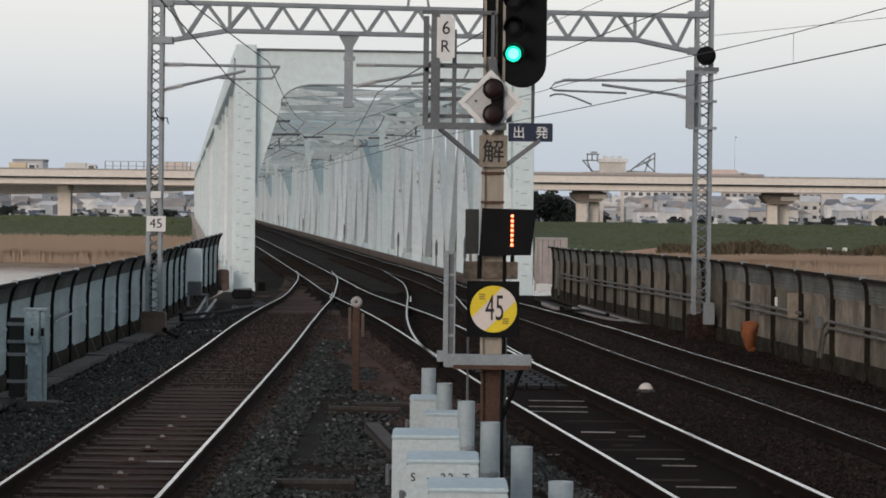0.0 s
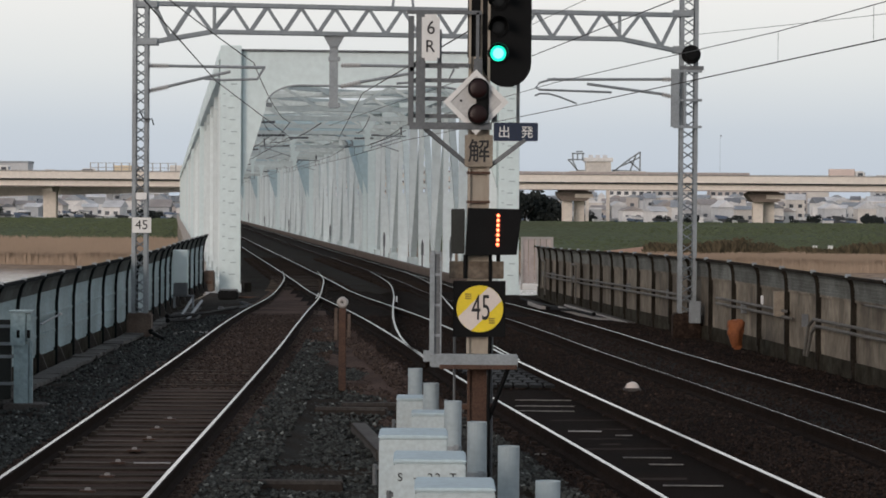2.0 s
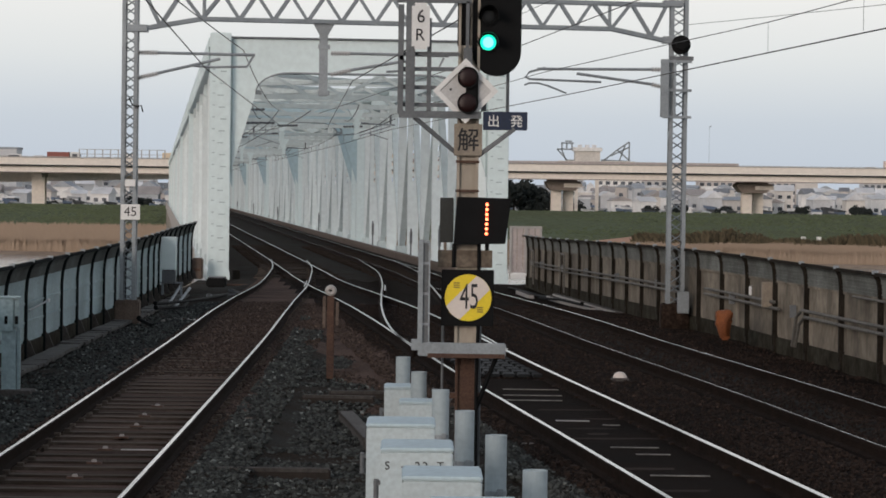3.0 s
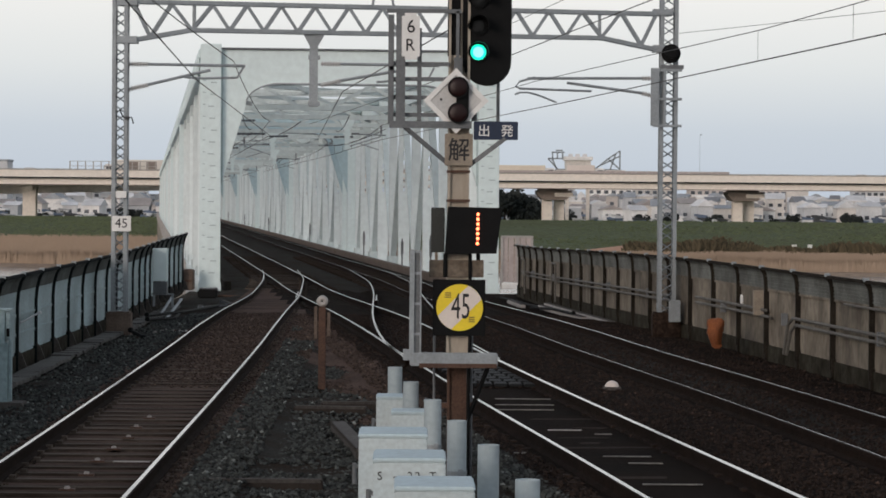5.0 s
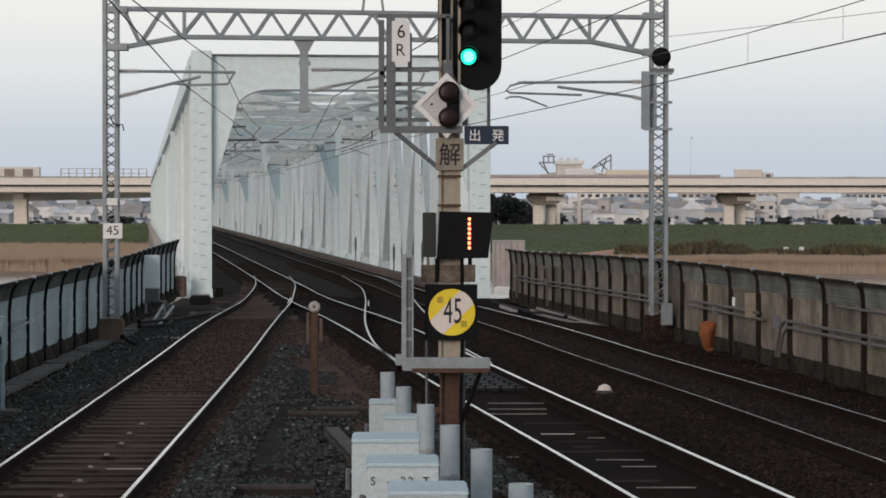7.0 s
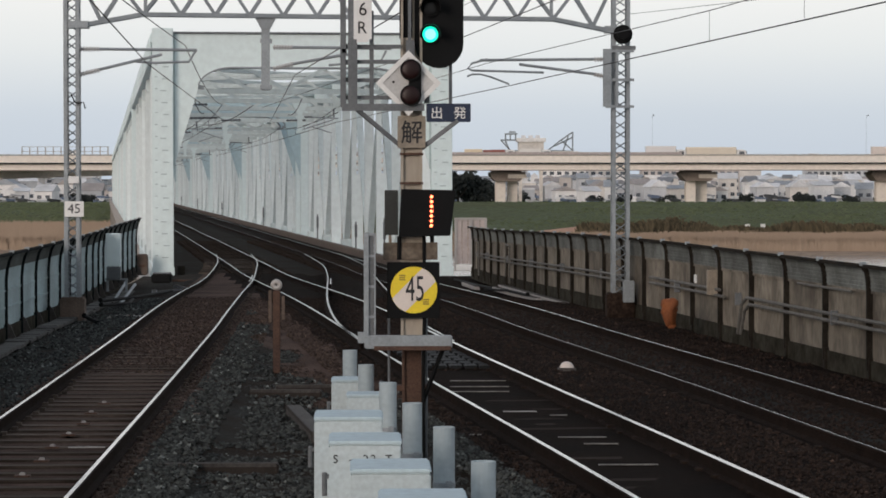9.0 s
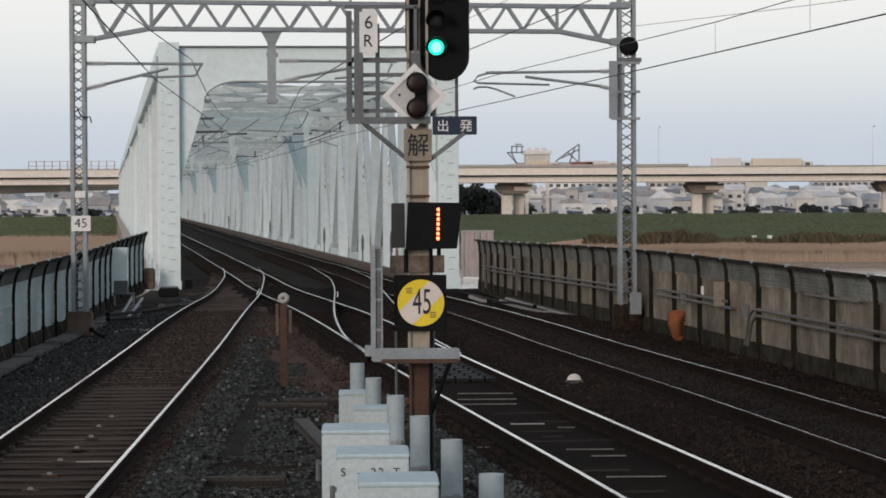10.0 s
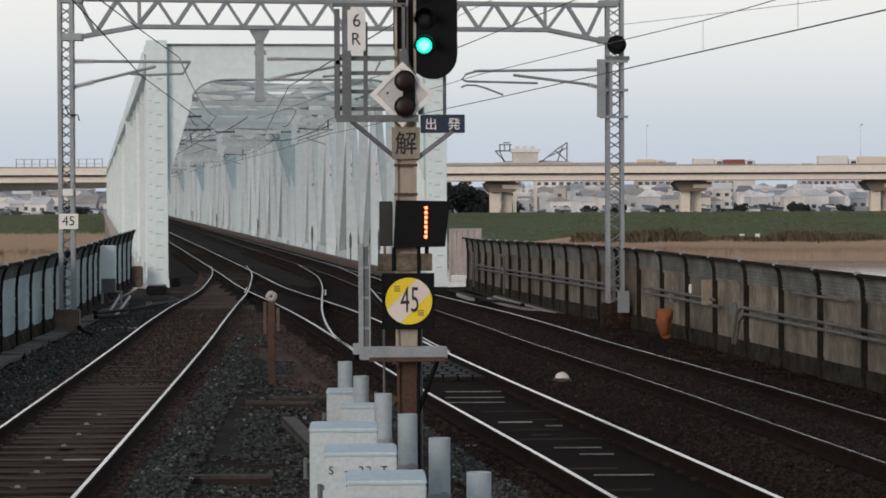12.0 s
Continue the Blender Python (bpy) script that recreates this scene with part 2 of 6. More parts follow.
def mesh_of(name, bm, material, smooth=False):
    me = bpy.data.meshes.new(name)
    bm.to_mesh(me)
    bm.free()
    for m in material if isinstance(material, (list, tuple)) else (material,):
        me.materials.append(m)
    if smooth:
        me.polygons.foreach_set("use_smooth", [True] * len(me.polygons))
    return me


def part(name, bm, material, parent=None, label="", smooth=False):
    ob = new(name, mesh_of(name, bm, material, smooth))
    ob.parent = parent
    if label:
        ob["label"] = label
    return ob


def piece(name, me, parent, m):
    ob = new(name, me)
    ob.parent = parent
    ob.matrix_basis = m
    return ob


def thing(name, m, label, category, group="", kind=""):
    ob = new(name)
    ob.empty_display_size = 0.2
    ob.matrix_basis = m
    return tagged(ob, label, category, group, kind)


def boxpart(name, parent, material, x0, x1, y0, y1, z0, z1, bev=0.0, label=""):
    bm = bmesh.new()
    bm_box(bm, x0, x1, y0, y1, z0, z1, bev=bev)
    return part(name, bm, material, parent, label)


def text_part(name, body, size, parent, material, m, bold=0.0):
    """Lettering with a little thickness, as a mesh."""
    cu = bpy.data.curves.new(name, "FONT")
    cu.body, cu.size, cu.align_x, cu.align_y, cu.extrude, cu.resolution_u = body, size, "CENTER", "CENTER", 0.0015, 3
    cu.offset = bold
    tmp = bpy.data.objects.new(name, cu)
    scene.collection.objects.link(tmp)
    bpy.context.view_layer.update()
    me = bpy.data.meshes.new_from_object(tmp.evaluated_get(bpy.context.evaluated_depsgraph_get()))
    bpy.data.objects.remove(tmp)
    me.materials.clear()
    me.materials.append(material)
    if bold:
        xs, ys = [v.co.x for v in me.vertices], [v.co.y for v in me.vertices]
        me.transform(Matrix.Translation((-(min(xs) + max(xs)) / 2, -(min(ys) + max(ys)) / 2, 0)))
    ob = new(name, me)
    ob.parent, ob.matrix_basis = parent, m
    return ob


# ---- the lie of the line ----
def grade(y):
    s = min(1.0, max(0.0, (y - 48) / 47))
    return -0.62 * s * s * (3 - 2 * s) - 0.004 * max(0.0, y - 95)


def along(table, y):
    """A smooth curve through a few places on the plan: x at y."""
    ks = sorted(table)
    if y <= ks[0]:
        return table[ks[0]] + (y - ks[0]) * (table[ks[1]] - table[ks[0]]) / (ks[1] - ks[0])
    if y >= ks[-1]:
        return table[ks[-1]] + (y - ks[-1]) * (table[ks[-1]] - table[ks[-2]]) / (ks[-1] - ks[-2])
    i = max(j for j, k in enumerate(ks) if k <= y)
    i = min(i, len(ks) - 2)
    y0, y1 = ks[i], ks[i + 1]
    slope = lambda j: (table[ks[min(j + 1, len(ks) - 1)]] - table[ks[max(j - 1, 0)]]) / (ks[min(j + 1, len(ks) - 1)] - ks[max(j - 1, 0)])
    t, h = (y - y0) / (y1 - y0), y1 - y0
    return ((2 * t**3 - 3 * t**2 + 1) * table[y0] + (t**3 - 2 * t**2 + t) * h * slope(i)
            + (-2 * t**3 + 3 * t**2) * table[y1] + (t**3 - t**2) * h * slope(i + 1))


TRACK_L = {8: -3.04, 24: -3.045, 45: -3.14, 55: -3.28, 65: -3.49, 78: -3.79, 90: -4.15, 102: -4.56, 116: -5.36}
TRACK_M = {10: 3.95, 23.7: 2.61, 37.6: 1.155, 49: 0.07, 60: -0.87, 86.6: -2.98, 116: -5.60, 174: -10.95, 420: -33.7}
TRACK_R = {12: 6.62, 33.5: 4.64, 47.5: 3.16, 61.6: 2.07, 79: 1.11, 98: -0.20, 121: -2.30, 159: -5.82, 420: -29.9}
CROSS = {42: 0.72, 48: 0.28, 56: 0.02, 67: -0.14, 85: -0.35, 97: -0.64, 106: -1.14, 115: -1.72}
FENCE = {14: -5.95, 45: -5.95, 55: -5.98, 62.5: -6.12, 72: -6.45, 83: -6.72}
WALL = {20: 8.05, 33.5: 7.15, 41.5: 6.45, 47.5: 5.92, 61.6: 4.80, 79: 3.85, 90: 3.45}
LEAN = math.atan(0.0925)  # the bridge turns left of the platform's line


M_TOWN = mat("town_ground", (0.26, 0.26, 0.26), 0.95, var=0.5, scale=0.02, grain=0.2, bump=0.0, tint=(0.10, 0.11, 0.10))


# ---- ground, river and levee: one sheet to the horizon ----
def land_z(x, y):
    """River bed, reed flat, levee and the town's plain behind it."""
    shore = 326 - 0.12 * x
    if y < shore - 12:
        return -8.0
    if y < shore:
        return -8.0 + 1.6 * (y - shore + 12) / 12
    if y < 455:
        return -6.4
    if y < 520:
        return -6.4 + 3.7 * (y - 455) / 65
    if y < 528:
        return -2.7
    if y < 560:
        return -2.7 - 2.0 * (y - 528) / 32
    return -4.7


def build_land():
    xs = [-2600, -1500, -800, -450] + list(range(-300, 301, 20)) + [450, 800, 1500, 2600]
    ys = [-900, -300, -60, 0, 40, 80, 120, 180, 240, 280, 300] + list(range(302, 340, 3)) + [345, 352, 360, 368, 390, 420, 440] + list(range(455, 521, 5)) + [524, 528, 536, 548, 560, 620, 800, 1200, 2000, 3200, 4600]
    bm = bmesh.new()
    grid = [[bm.verts.new((x, y, land_z(x, y) + (0.25 * noise.noise(Vector((x * 0.03, y * 0.05, 0))) if y > 300 else 0))) for x in xs] for y in ys]
    for j in range(len(ys) - 1):
        for i in range(len(xs) - 1):
            f = bm.faces.new((grid[j][i], grid[j][i + 1], grid[j + 1][i + 1], grid[j + 1][i]))
            f.material_index = 0 if ys[j] < (455 if xs[i] < 0 else 368) else 1 if ys[j] < 600 else 2
    ob = part("ground", bm, [M_EARTH, M_GRASS, M_TOWN])
    tagged(ob, "flat river plain with dry reed bed and green grassy levee", "ground", kind="structure")
    bm = bmesh.new()
    vs = [bm.verts.new(p) for p in ((-2600, -900, -6.75), (2600, -900, -6.75), (2600, 330, -6.75), (-2600, 330, -6.75))]
    bm.faces.new(vs)
    tagged(part("river_water", bm, M_WATER), "calm pale grey river water below the line", "water", kind="structure")


build_land()


def bed_rise(x, y):
    """How far the ballast lies over its base level: heaped over sleeper ends, filled up where sleepers are buried."""
    near_l, near_m, near_r = abs(x - along(TRACK_L, y)), abs(x - along(TRACK_M, y)), abs(x - along(TRACK_R, y))
    d = min(near_l, near_m, near_r)
    ramp_in = lambda a, b: max(0.0, min(1.0, (y - a) / (b - a)))
    fill = 1.0 if near_r < 1.0 else 0.62 + 0.38 * ramp_in(30, 50) + 0.2 * ramp_in(50, 56) if near_l < 0.9 else 0.92 + 0.08 * ramp_in(26, 38) if near_m < 0.9 else 0.0
    z = 0.085 if 0.78 < d < 1.55 else max(0.085 * fill, 0.02 * max(0.0, min(1.0, (1.9 - d) / 0.6)))
    return z - 0.01 + (0.012 if d < 1.5 else 0.05) * noise.noise(Vector((x * 1.3, y * 1.3, 2)))


def bed_kind(x, y):
    """0 grey, 1 rust-brown, 2 oily dark, 3 trodden grey."""
    lm, rm, ll = along(TRACK_M, y), along(TRACK_R, y), along(TRACK_L, y)
    if x > rm - 0.75:
        return 3 if abs(x - rm) < 0.52 and y < 62 else 2
    if x > lm - 1.1:
        return 2
    return 1 if abs(x - ll) < 1.0 or (y > 33 and ll < x < lm and x > lm - 1.9 - 0.3 * math.sin(y)) else 0


def build_bed():
    """Ballasted railway deck between the fence and the parapet, with its concrete sides."""
    bm = bmesh.new()
    ys = [-6, 0, 8, 14] + [16 + 1.0 * i for i in range(78)]
    rows = []
    for y in ys:
        x0, x1, g = along(FENCE, y) - 0.3, along(WALL, y) + 0.3, grade(y)
        xs = [x0, x0, x0 + 0.5] + [x0 + 0.5 + (x1 - x0 - 1.0) * k / 40 for k in range(1, 40)] + [x1 - 0.5, x1, x1]
        zs = [g - 3.0, g - 0.22] + [g - 0.22] * 41 + [g - 0.22, g - 3.0]
        row = []
        for k, (x, z) in enumerate(zip(xs, zs)):
            if 1 < k < len(xs) - 2:
                z += bed_rise(x, y)
            row.append(bm.verts.new((x, y, z)))
        rows.append(row)
    for a, b in zip(rows, rows[1:]):
        for k in range(len(a) - 1):
            f = bm.faces.new((a[k], a[k + 1], b[k + 1], b[k]))
            c = f.calc_center_median()
            f.material_index = bed_kind(c.x, c.y)
    tagged(part("track_bed", bm, [M_BALLAST, M_FOULED, M_OILY, M_STRIP], smooth=True), "dark oily ballast bed of the railway deck", "ballast", kind="structure")


build_bed()

# ---- rails and sleepers ----
def rail_section(band):
    """A rail's outline; band: half the width of its polished strip."""
    return [(-0.064, -0.150), (0.064, -0.150), (0.064, -0.138), (0.012, -0.118), (0.012, -0.045), (0.034, -0.034), (0.034, -0.006), (band, 0.0), (-band, 0.0), (-0.034, -0.006), (-0.034, -0.034), (-0.012, -0.045), (-0.012, -0.118), (-0.064, -0.138)]


def rail_mesh(fx, y0, y1, off, step=1.0, band=0.019):
    bm, RAIL = bmesh.new(), rail_section(band)
    n = max(2, int((y1 - y0) / step))
    rings = []
    for i in range(n + 1):
        y = y0 + (y1 - y0) * i / n
        x = fx(y)
        d = Vector((fx(y + 0.3) - fx(y - 0.3), 0.6, 0)).normalized()
        s = Vector((d.y, -d.x, 0))
        c = Vector((x, y, grade(y))) + s * off
        rings.append([bm.verts.new(c + s * p + Vector((0, 0, q))) for p, q in RAIL])
    for a, b in zip(rings, rings[1:]):
        for k in range(len(RAIL)):
            j = (k + 1) % len(RAIL)
            f = bm.faces.new((a[k], a[j], b[j], b[k]))
            f.material_index = 1 if k == 7 else 0
    bm.faces.new(rings[0])
    bm.faces.new(rings[-1][::-1])
    bmesh.ops.recalc_face_normals(bm, faces=bm.faces)
    return bm


def sleeper_mesh(length, material):
    bm = bmesh.new()
    bm_box(bm, -length / 2, length / 2, -0.11, 0.11, -0.30, -0.152, bev=0.012)
    for sx in (-1, 1):
        for o in (-0.11, 0.11):
            bm_box(bm, sx * 0.728 + o - 0.03, sx * 0.728 + o + 0.03, -0.05, 0.05, -0.155, -0.120)
    return mesh_of("sleeper", bm, material)


SLEEPER, DUSTY_SLEEPER = sleeper_mesh(2.45, M_SLEEPER), sleeper_mesh(2.45, M_DUSTY)


def build_track(table, y0, y1, last, label, half=0.728, bands=(0.019, 0.019), tie=None):
    t = thing("railway_track", pose(0, 0, 0), label, "railway track", "railway tracks", "structure")
    tie = tie or SLEEPER
    fx = lambda y: along(table, y)
    for side, band in zip((-1, 1), bands):
        part("rail", rail_mesh(fx, y0, y1, side * half, band=band), [M_RUST, M_RAILTOP], t)
    y, rnd = y0 + 0.3, random.Random(int(y0 * 7 + table[max(table)] * 10))
    while y < last:
        a = math.degrees(math.atan2(fx(y - 0.3) - fx(y + 0.3), 0.6))
        piece("sleeper", tie, t, pose(fx(y) + rnd.uniform(-0.04, 0.04), y, grade(y) + rnd.uniform(-0.012, 0.006), 0, 0, a + rnd.uniform(-0.6, 0.6)))
        y += 0.61
    return t


track_l = build_track(TRACK_L, 14, 114, 112, "worn steel rails on dark timber sleepers joining the main line", 0.714, tie=DUSTY_SLEEPER)
track_m = build_track(TRACK_M, 12, 420, 150, "straight main line with bright worn rails on dark sleepers", 0.655, (0.023, 0.028))
track_r = build_track(TRACK_R, 22, 420, 150, "curving main line rails with dull heads on dark sleepers", 0.64, (0.006, 0.018))
cross = thing("crossover_track", pose(0, 0, 0), "crossover rails linking the two main tracks before the bridge", "railway track", "railway tracks", "structure")
for side in (-1, 1):
    part("rail", rail_mesh(lambda y: along(CROSS, y), 42.5, 114.5, side * 0.71), [M_RUST, M_RAILTOP], cross)
for fx, y0, y1, off in ((lambda y: along(TRACK_M, y), 78, 86, -0.69), (lambda y: along(TRACK_L, y), 78, 86, 0.69), (lambda y: along(CROSS, y), 74, 82, -0.68), (lambda y: along(TRACK_M, y), 62, 70, 0.68)):
    part("check_rail", rail_mesh(fx, y0, y1, off * 0.93), [M_RUST, M_RAILTOP], cross)

M_FOOTK = mat("rust_brown_concrete", (0.15, 0.115, 0.095), 0.9, var=0.4, scale=1.2, grain=12, bump=0.2, tint=(0.09, 0.065, 0.05))

# ---- the truss bridge: spans one behind the other ----
B0 = Vector((-1.99, 94.6, grade(95)))
AXIS, SIDE = Vector((-math.sin(LEAN), math.cos(LEAN), -0.004)), Vector((math.cos(LEAN), math.sin(LEAN), 0))
HALF, TOP, POST_W = 4.72, 7.95, 0.70


def bridge_m(s):
    """The pose of a bridge cross-section s metres along it: x across, y along, z up."""
    p = B0 + AXIS * s
    return Matrix.Translation(p) @ pose(0, 0, 0, math.degrees(-0.004), 0, math.degrees(LEAN))


def insulator(bm, a, b, n=10):
    """A ribbed rod turned in one piece: seven sheds on a core."""
    a, b = Vector(a), Vector(b)
    q = (b - a).to_track_quat("Z", "Y").to_matrix()
    steps = [(0.0, 0.026)]
    for k in range(7):
        c = (k + 0.5) / 7
        steps += [(c - 0.045, 0.026), (c - 0.035, 0.048), (c + 0.035, 0.048), (c + 0.045, 0.026)]
    steps.append((1.0, 0.026))
    rings = [[bm.verts.new(a.lerp(b, f) + q @ Vector((math.cos(math.tau * j / n) * r, math.sin(math.tau * j / n) * r, 0))) for j in range(n)] for f, r in steps]
    for p, o in zip(rings, rings[1:]):
        for j in range(n):
            bm.faces.new((p[j], p[(j + 1) % n], o[(j + 1) % n], o[j]))
    bm.faces.new(rings[0][::-1])
    bm.faces.new(rings[-1])


# darker mint for the portal seam and the painted shade of batten ledges
M_TIE = mat("seam_and_ledge_shade_mint", (0.46, 0.565, 0.575), 0.55, var=0.15, scale=2, grain=9, bump=0.0)


def tie_mesh(w, h):
    bm = bmesh.new()
    bm_box(bm, -w / 2, w / 2, -0.008, 0.010, 0, h)
    return mesh_of("tie_plate", bm, M_TIE)


TIE, TIE_SMALL = tie_mesh(0.20, 0.035), tie_mesh(0.09, 0.03)


SPAN, END_PANEL, PANEL = 64.0, 9.1, 11.45  # truss span, its end panel and its inner panels


def strip_post(bm, x, y, z0, z1, w=0.46, d=0.40, gap=0.09, solid=3.4):
    """A built-up post: two side strips joined by batten plates, closed below."""
    for o in (-1, 1):
        c = x + o * (w / 4 + gap / 4)
        h = (w - gap) / 4
        for yy in (y - d / 2, y + d / 2 - 0.03):
            bm_box(bm, c - h, c + h, yy, yy + 0.03, z0, z1)
        bm_box(bm, x + o * w / 2 - 0.015, x + o * w / 2 + 0.015, y - d / 2 + 0.004, y + d / 2 - 0.004, z0, z1)
    for yy in (y - d / 2 + 0.006, y + d / 2 - 0.03):
        bm_box(bm, x - gap, x + gap, yy, yy + 0.02, z0, z0 + solid)
        z = z0 + solid + 0.22
        while z < z1 - 0.2:
            bm_box(bm, x - gap, x + gap, yy, yy + 0.02, z, z + 0.17)
            z += 0.40


def build_span(s0):
    t = thing("truss_bridge_span", bridge_m(s0), "pale mint painted steel through truss span of the railway bridge", "bridge", "bridge spans", "structure")
    h, top, pw, length = HALF, TOP, POST_W, SPAN
    nodes = [END_PANEL + PANEL * k for k in range(5)]
    for sx in (-1, 1):
        x = sx * h
        # end posts, with dark dashes for the shade of their batten plates
        for y in (0.3, length - 0.3):
            bm = bmesh.new()
            bm_box(bm, x - pw / 2, x + pw / 2, y - 0.3, y + 0.3, 0.02, top + 0.12, bev=0.02)
            post = part("end_post", bm, M_MINT, t)
            boxpart("base_shoe", post, M_MINT, x - pw / 2 - 0.03, x + pw / 2 + 0.03, y - 0.33, y + 0.33, -0.35, 0.05, 0.02)
            if s0 == 0 and y < 1:
                for k in range(17):
                    piece("tie_plate", TIE, post, pose(x + 0.06 + 0.05 * math.sin(k * 1.7), y - 0.312, 0.35 + 0.40 * k))
                    piece("tie_plate", TIE_SMALL, post, pose(x - 0.22, y - 0.312, 0.42 + 0.40 * k))
                boxpart("seam_strip", post, M_TIE, x - sx * (pw / 2 + 0.035) - 0.03, x - sx * (pw / 2 + 0.035) + 0.03, y - 0.07, y - 0.05, top - 4.6, top - 0.1)
        # top chord: a cover plate over a laced lower half that lets the dark inside show
        bm = bmesh.new()
        out = x + sx * 0.40
        bm_box(bm, min(x - sx * 0.24, out), max(x - sx * 0.24, out), 0.6, length - 0.6, top - 0.34, top - 0.02, bev=0.02)
        bm_box(bm, min(x - sx * 0.24, out), max(x - sx * 0.24, out), 0.6, length - 0.6, top - 0.86, top - 0.78)
        bm_box(bm, x - sx * 0.22 - 0.02, x - sx * 0.22 + 0.02, 0.6, length - 0.6, top - 0.79, top - 0.33)
        y = 2.0
        while y < length - 2.0:
            bm_box(bm, out - 0.03, out + 0.03, y - 0.55, y + 0.55, top - 0.79, top - 0.33)
            y += 2.86
        part("top_chord", bm, M_MINT, t)
        bm = bmesh.new()
        bm_box(bm, x - 0.26, x + 0.26, 0.6, length - 0.6, -0.75, -0.10, bev=0.02)
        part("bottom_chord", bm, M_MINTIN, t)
        # verticals take the tone painted as lit, diagonals the one painted as shaded
        for y in nodes:
            bm = bmesh.new()
            strip_post(bm, x, y, -0.1, top - 0.8)
            part("vertical", bm, M_MINTPOST, t)
        # diagonals fall from each top node to the foot of the half panel between, with a gusset at both ends
        feet = [nodes[0] / 2] + [(a + b) / 2 for a, b in zip(nodes, nodes[1:])] + [(nodes[-1] + length) / 2]
        for k, y in enumerate(nodes):
            for foot in (feet[k], feet[k + 1]):
                bm = bmesh.new()
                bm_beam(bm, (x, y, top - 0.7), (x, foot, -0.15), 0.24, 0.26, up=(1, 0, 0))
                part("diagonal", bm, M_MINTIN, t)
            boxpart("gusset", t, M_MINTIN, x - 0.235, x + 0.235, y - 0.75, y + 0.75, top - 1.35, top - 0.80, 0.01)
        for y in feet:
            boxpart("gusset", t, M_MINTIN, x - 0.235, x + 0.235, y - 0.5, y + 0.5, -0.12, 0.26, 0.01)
            bm = bmesh.new()
            bm_box(bm, x - 0.19, x + 0.19, y - 0.14, y + 0.14, 0.5, top - 0.8)
            part("sub_vertical", bm, M_MINTPOST, t)
    # portal frames: deep top girder with curved lower edge and tapering knee plates
    for y in (0.36, length - 0.36):
        bm = bmesh.new()
        w = h - pw / 2
        low = [(-w, top - 4.65), (-w + 0.83, top - 1.95)]
        for k in range(9):
            a = math.pi / 2 * k / 8
            low.append((-w + 0.83 + 1.15 * (1 - math.cos(a)), top - 1.9 + 0.72 * math.sin(a)))
        right = [(-x, z) for x, z in reversed(low)]
        bm_prism(bm, [(-w, top - 0.06)] + low + right + [(w, top - 0.06)], y - 0.10, y + 0.10)
        # every portal but the nearest has bluish shade in its colour
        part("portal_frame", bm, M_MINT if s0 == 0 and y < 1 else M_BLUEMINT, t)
        bm = bmesh.new()
        arc = low[2:] + right[:-2]
        for (xa, za), (xb, zb) in zip(arc, arc[1:]):
            bm_beam(bm, (xa, y, za - 0.01), (xb, y, zb - 0.01), 0.42, 0.05)
        part("portal_flange", bm, M_GALV, t, "grey stiffening flange under the arch")
        bm = bmesh.new()
        bm_box(bm, -w, w, y - 0.2, y + 0.2, top - 0.05, top + 0.01)
        part("portal_cap", bm, M_DARKGALV, t)
    # sway frames between the top nodes: two struts, a thin web plate and knees
    for i, y in enumerate(nodes):
        bm = bmesh.new()
        bm_box(bm, -h + 0.2, h - 0.2, y - 0.16, y + 0.16, top - 0.40, top - 0.1)
        bm_box(bm, -h + 0.2, h - 0.2, y - 0.12, y + 0.12, top - 1.78, top - 1.60)
        for k in range(4):
            ca, cb = -h + 0.2 + k * (2 * h - 0.4) / 4, -h + 0.2 + (k + 1) * (2 * h - 0.4) / 4
            za, zb = (top - 1.62, top - 0.38) if k % 2 == 0 else (top - 0.38, top - 1.62)
            bm_beam(bm, (ca, y, za), (cb, y, zb), 0.12, 0.14, up=(0, 1, 0))
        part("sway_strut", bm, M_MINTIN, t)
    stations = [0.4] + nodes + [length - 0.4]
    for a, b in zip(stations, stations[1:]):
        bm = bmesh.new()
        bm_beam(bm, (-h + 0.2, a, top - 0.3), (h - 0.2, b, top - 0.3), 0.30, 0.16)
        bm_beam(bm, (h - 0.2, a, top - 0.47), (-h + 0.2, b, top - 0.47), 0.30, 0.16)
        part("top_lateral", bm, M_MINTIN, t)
    # deck
    bm = bmesh.new()
    bm_box(bm, -h + 0.3, h - 0.3, -2.0 if s0 == 0 else 0, length + 3.4, -0.9, -0.24)
    part("deck", bm, M_BALLAST, t, "dark ballasted deck between the trusses")
    for sx in (-1, 1):
        bm = bmesh.new()
        bm_box(bm, sx * (h - 0.62) - 0.12, sx * (h - 0.62) + 0.12, 0.6, length + 3.4, -0.3, 0.06)
        part("deck_kerb", bm, M_FOOTK if sx > 0 else M_BALLAST, t, "stained kerb along the deck")
    # walkway rail on the outer side
    bm = bmesh.new()
    x = -h - 0.55
    bm_box(bm, -h - 0.85, -h - 0.40, 0.5, length, -0.42, -0.34)
    k = 0.6
    while k < length:
        bm_box(bm, x - 0.3, x - 0.25, k, k + 0.05, -0.4, 0.75)
        k += 1.8
    for z in (0.2, 0.5, 0.75):
        bm_box(bm, x - 0.29, x - 0.26, 0.5, length, z, z + 0.04)
    part("walkway_rail", bm, M_GALVRAIL, t)
    # lineside posts and boxes at the foot of the far-side truss
    for y, hh in ((15.0, 1.5), (27.5, 1.2), (49.5, 1.3)) if s0 == 0 else ((31.0, 1.3),):
        bm = bmesh.new()
        bm_box(bm, h - 0.50, h - 0.44, y - 0.03, y + 0.03, 0.0, hh)
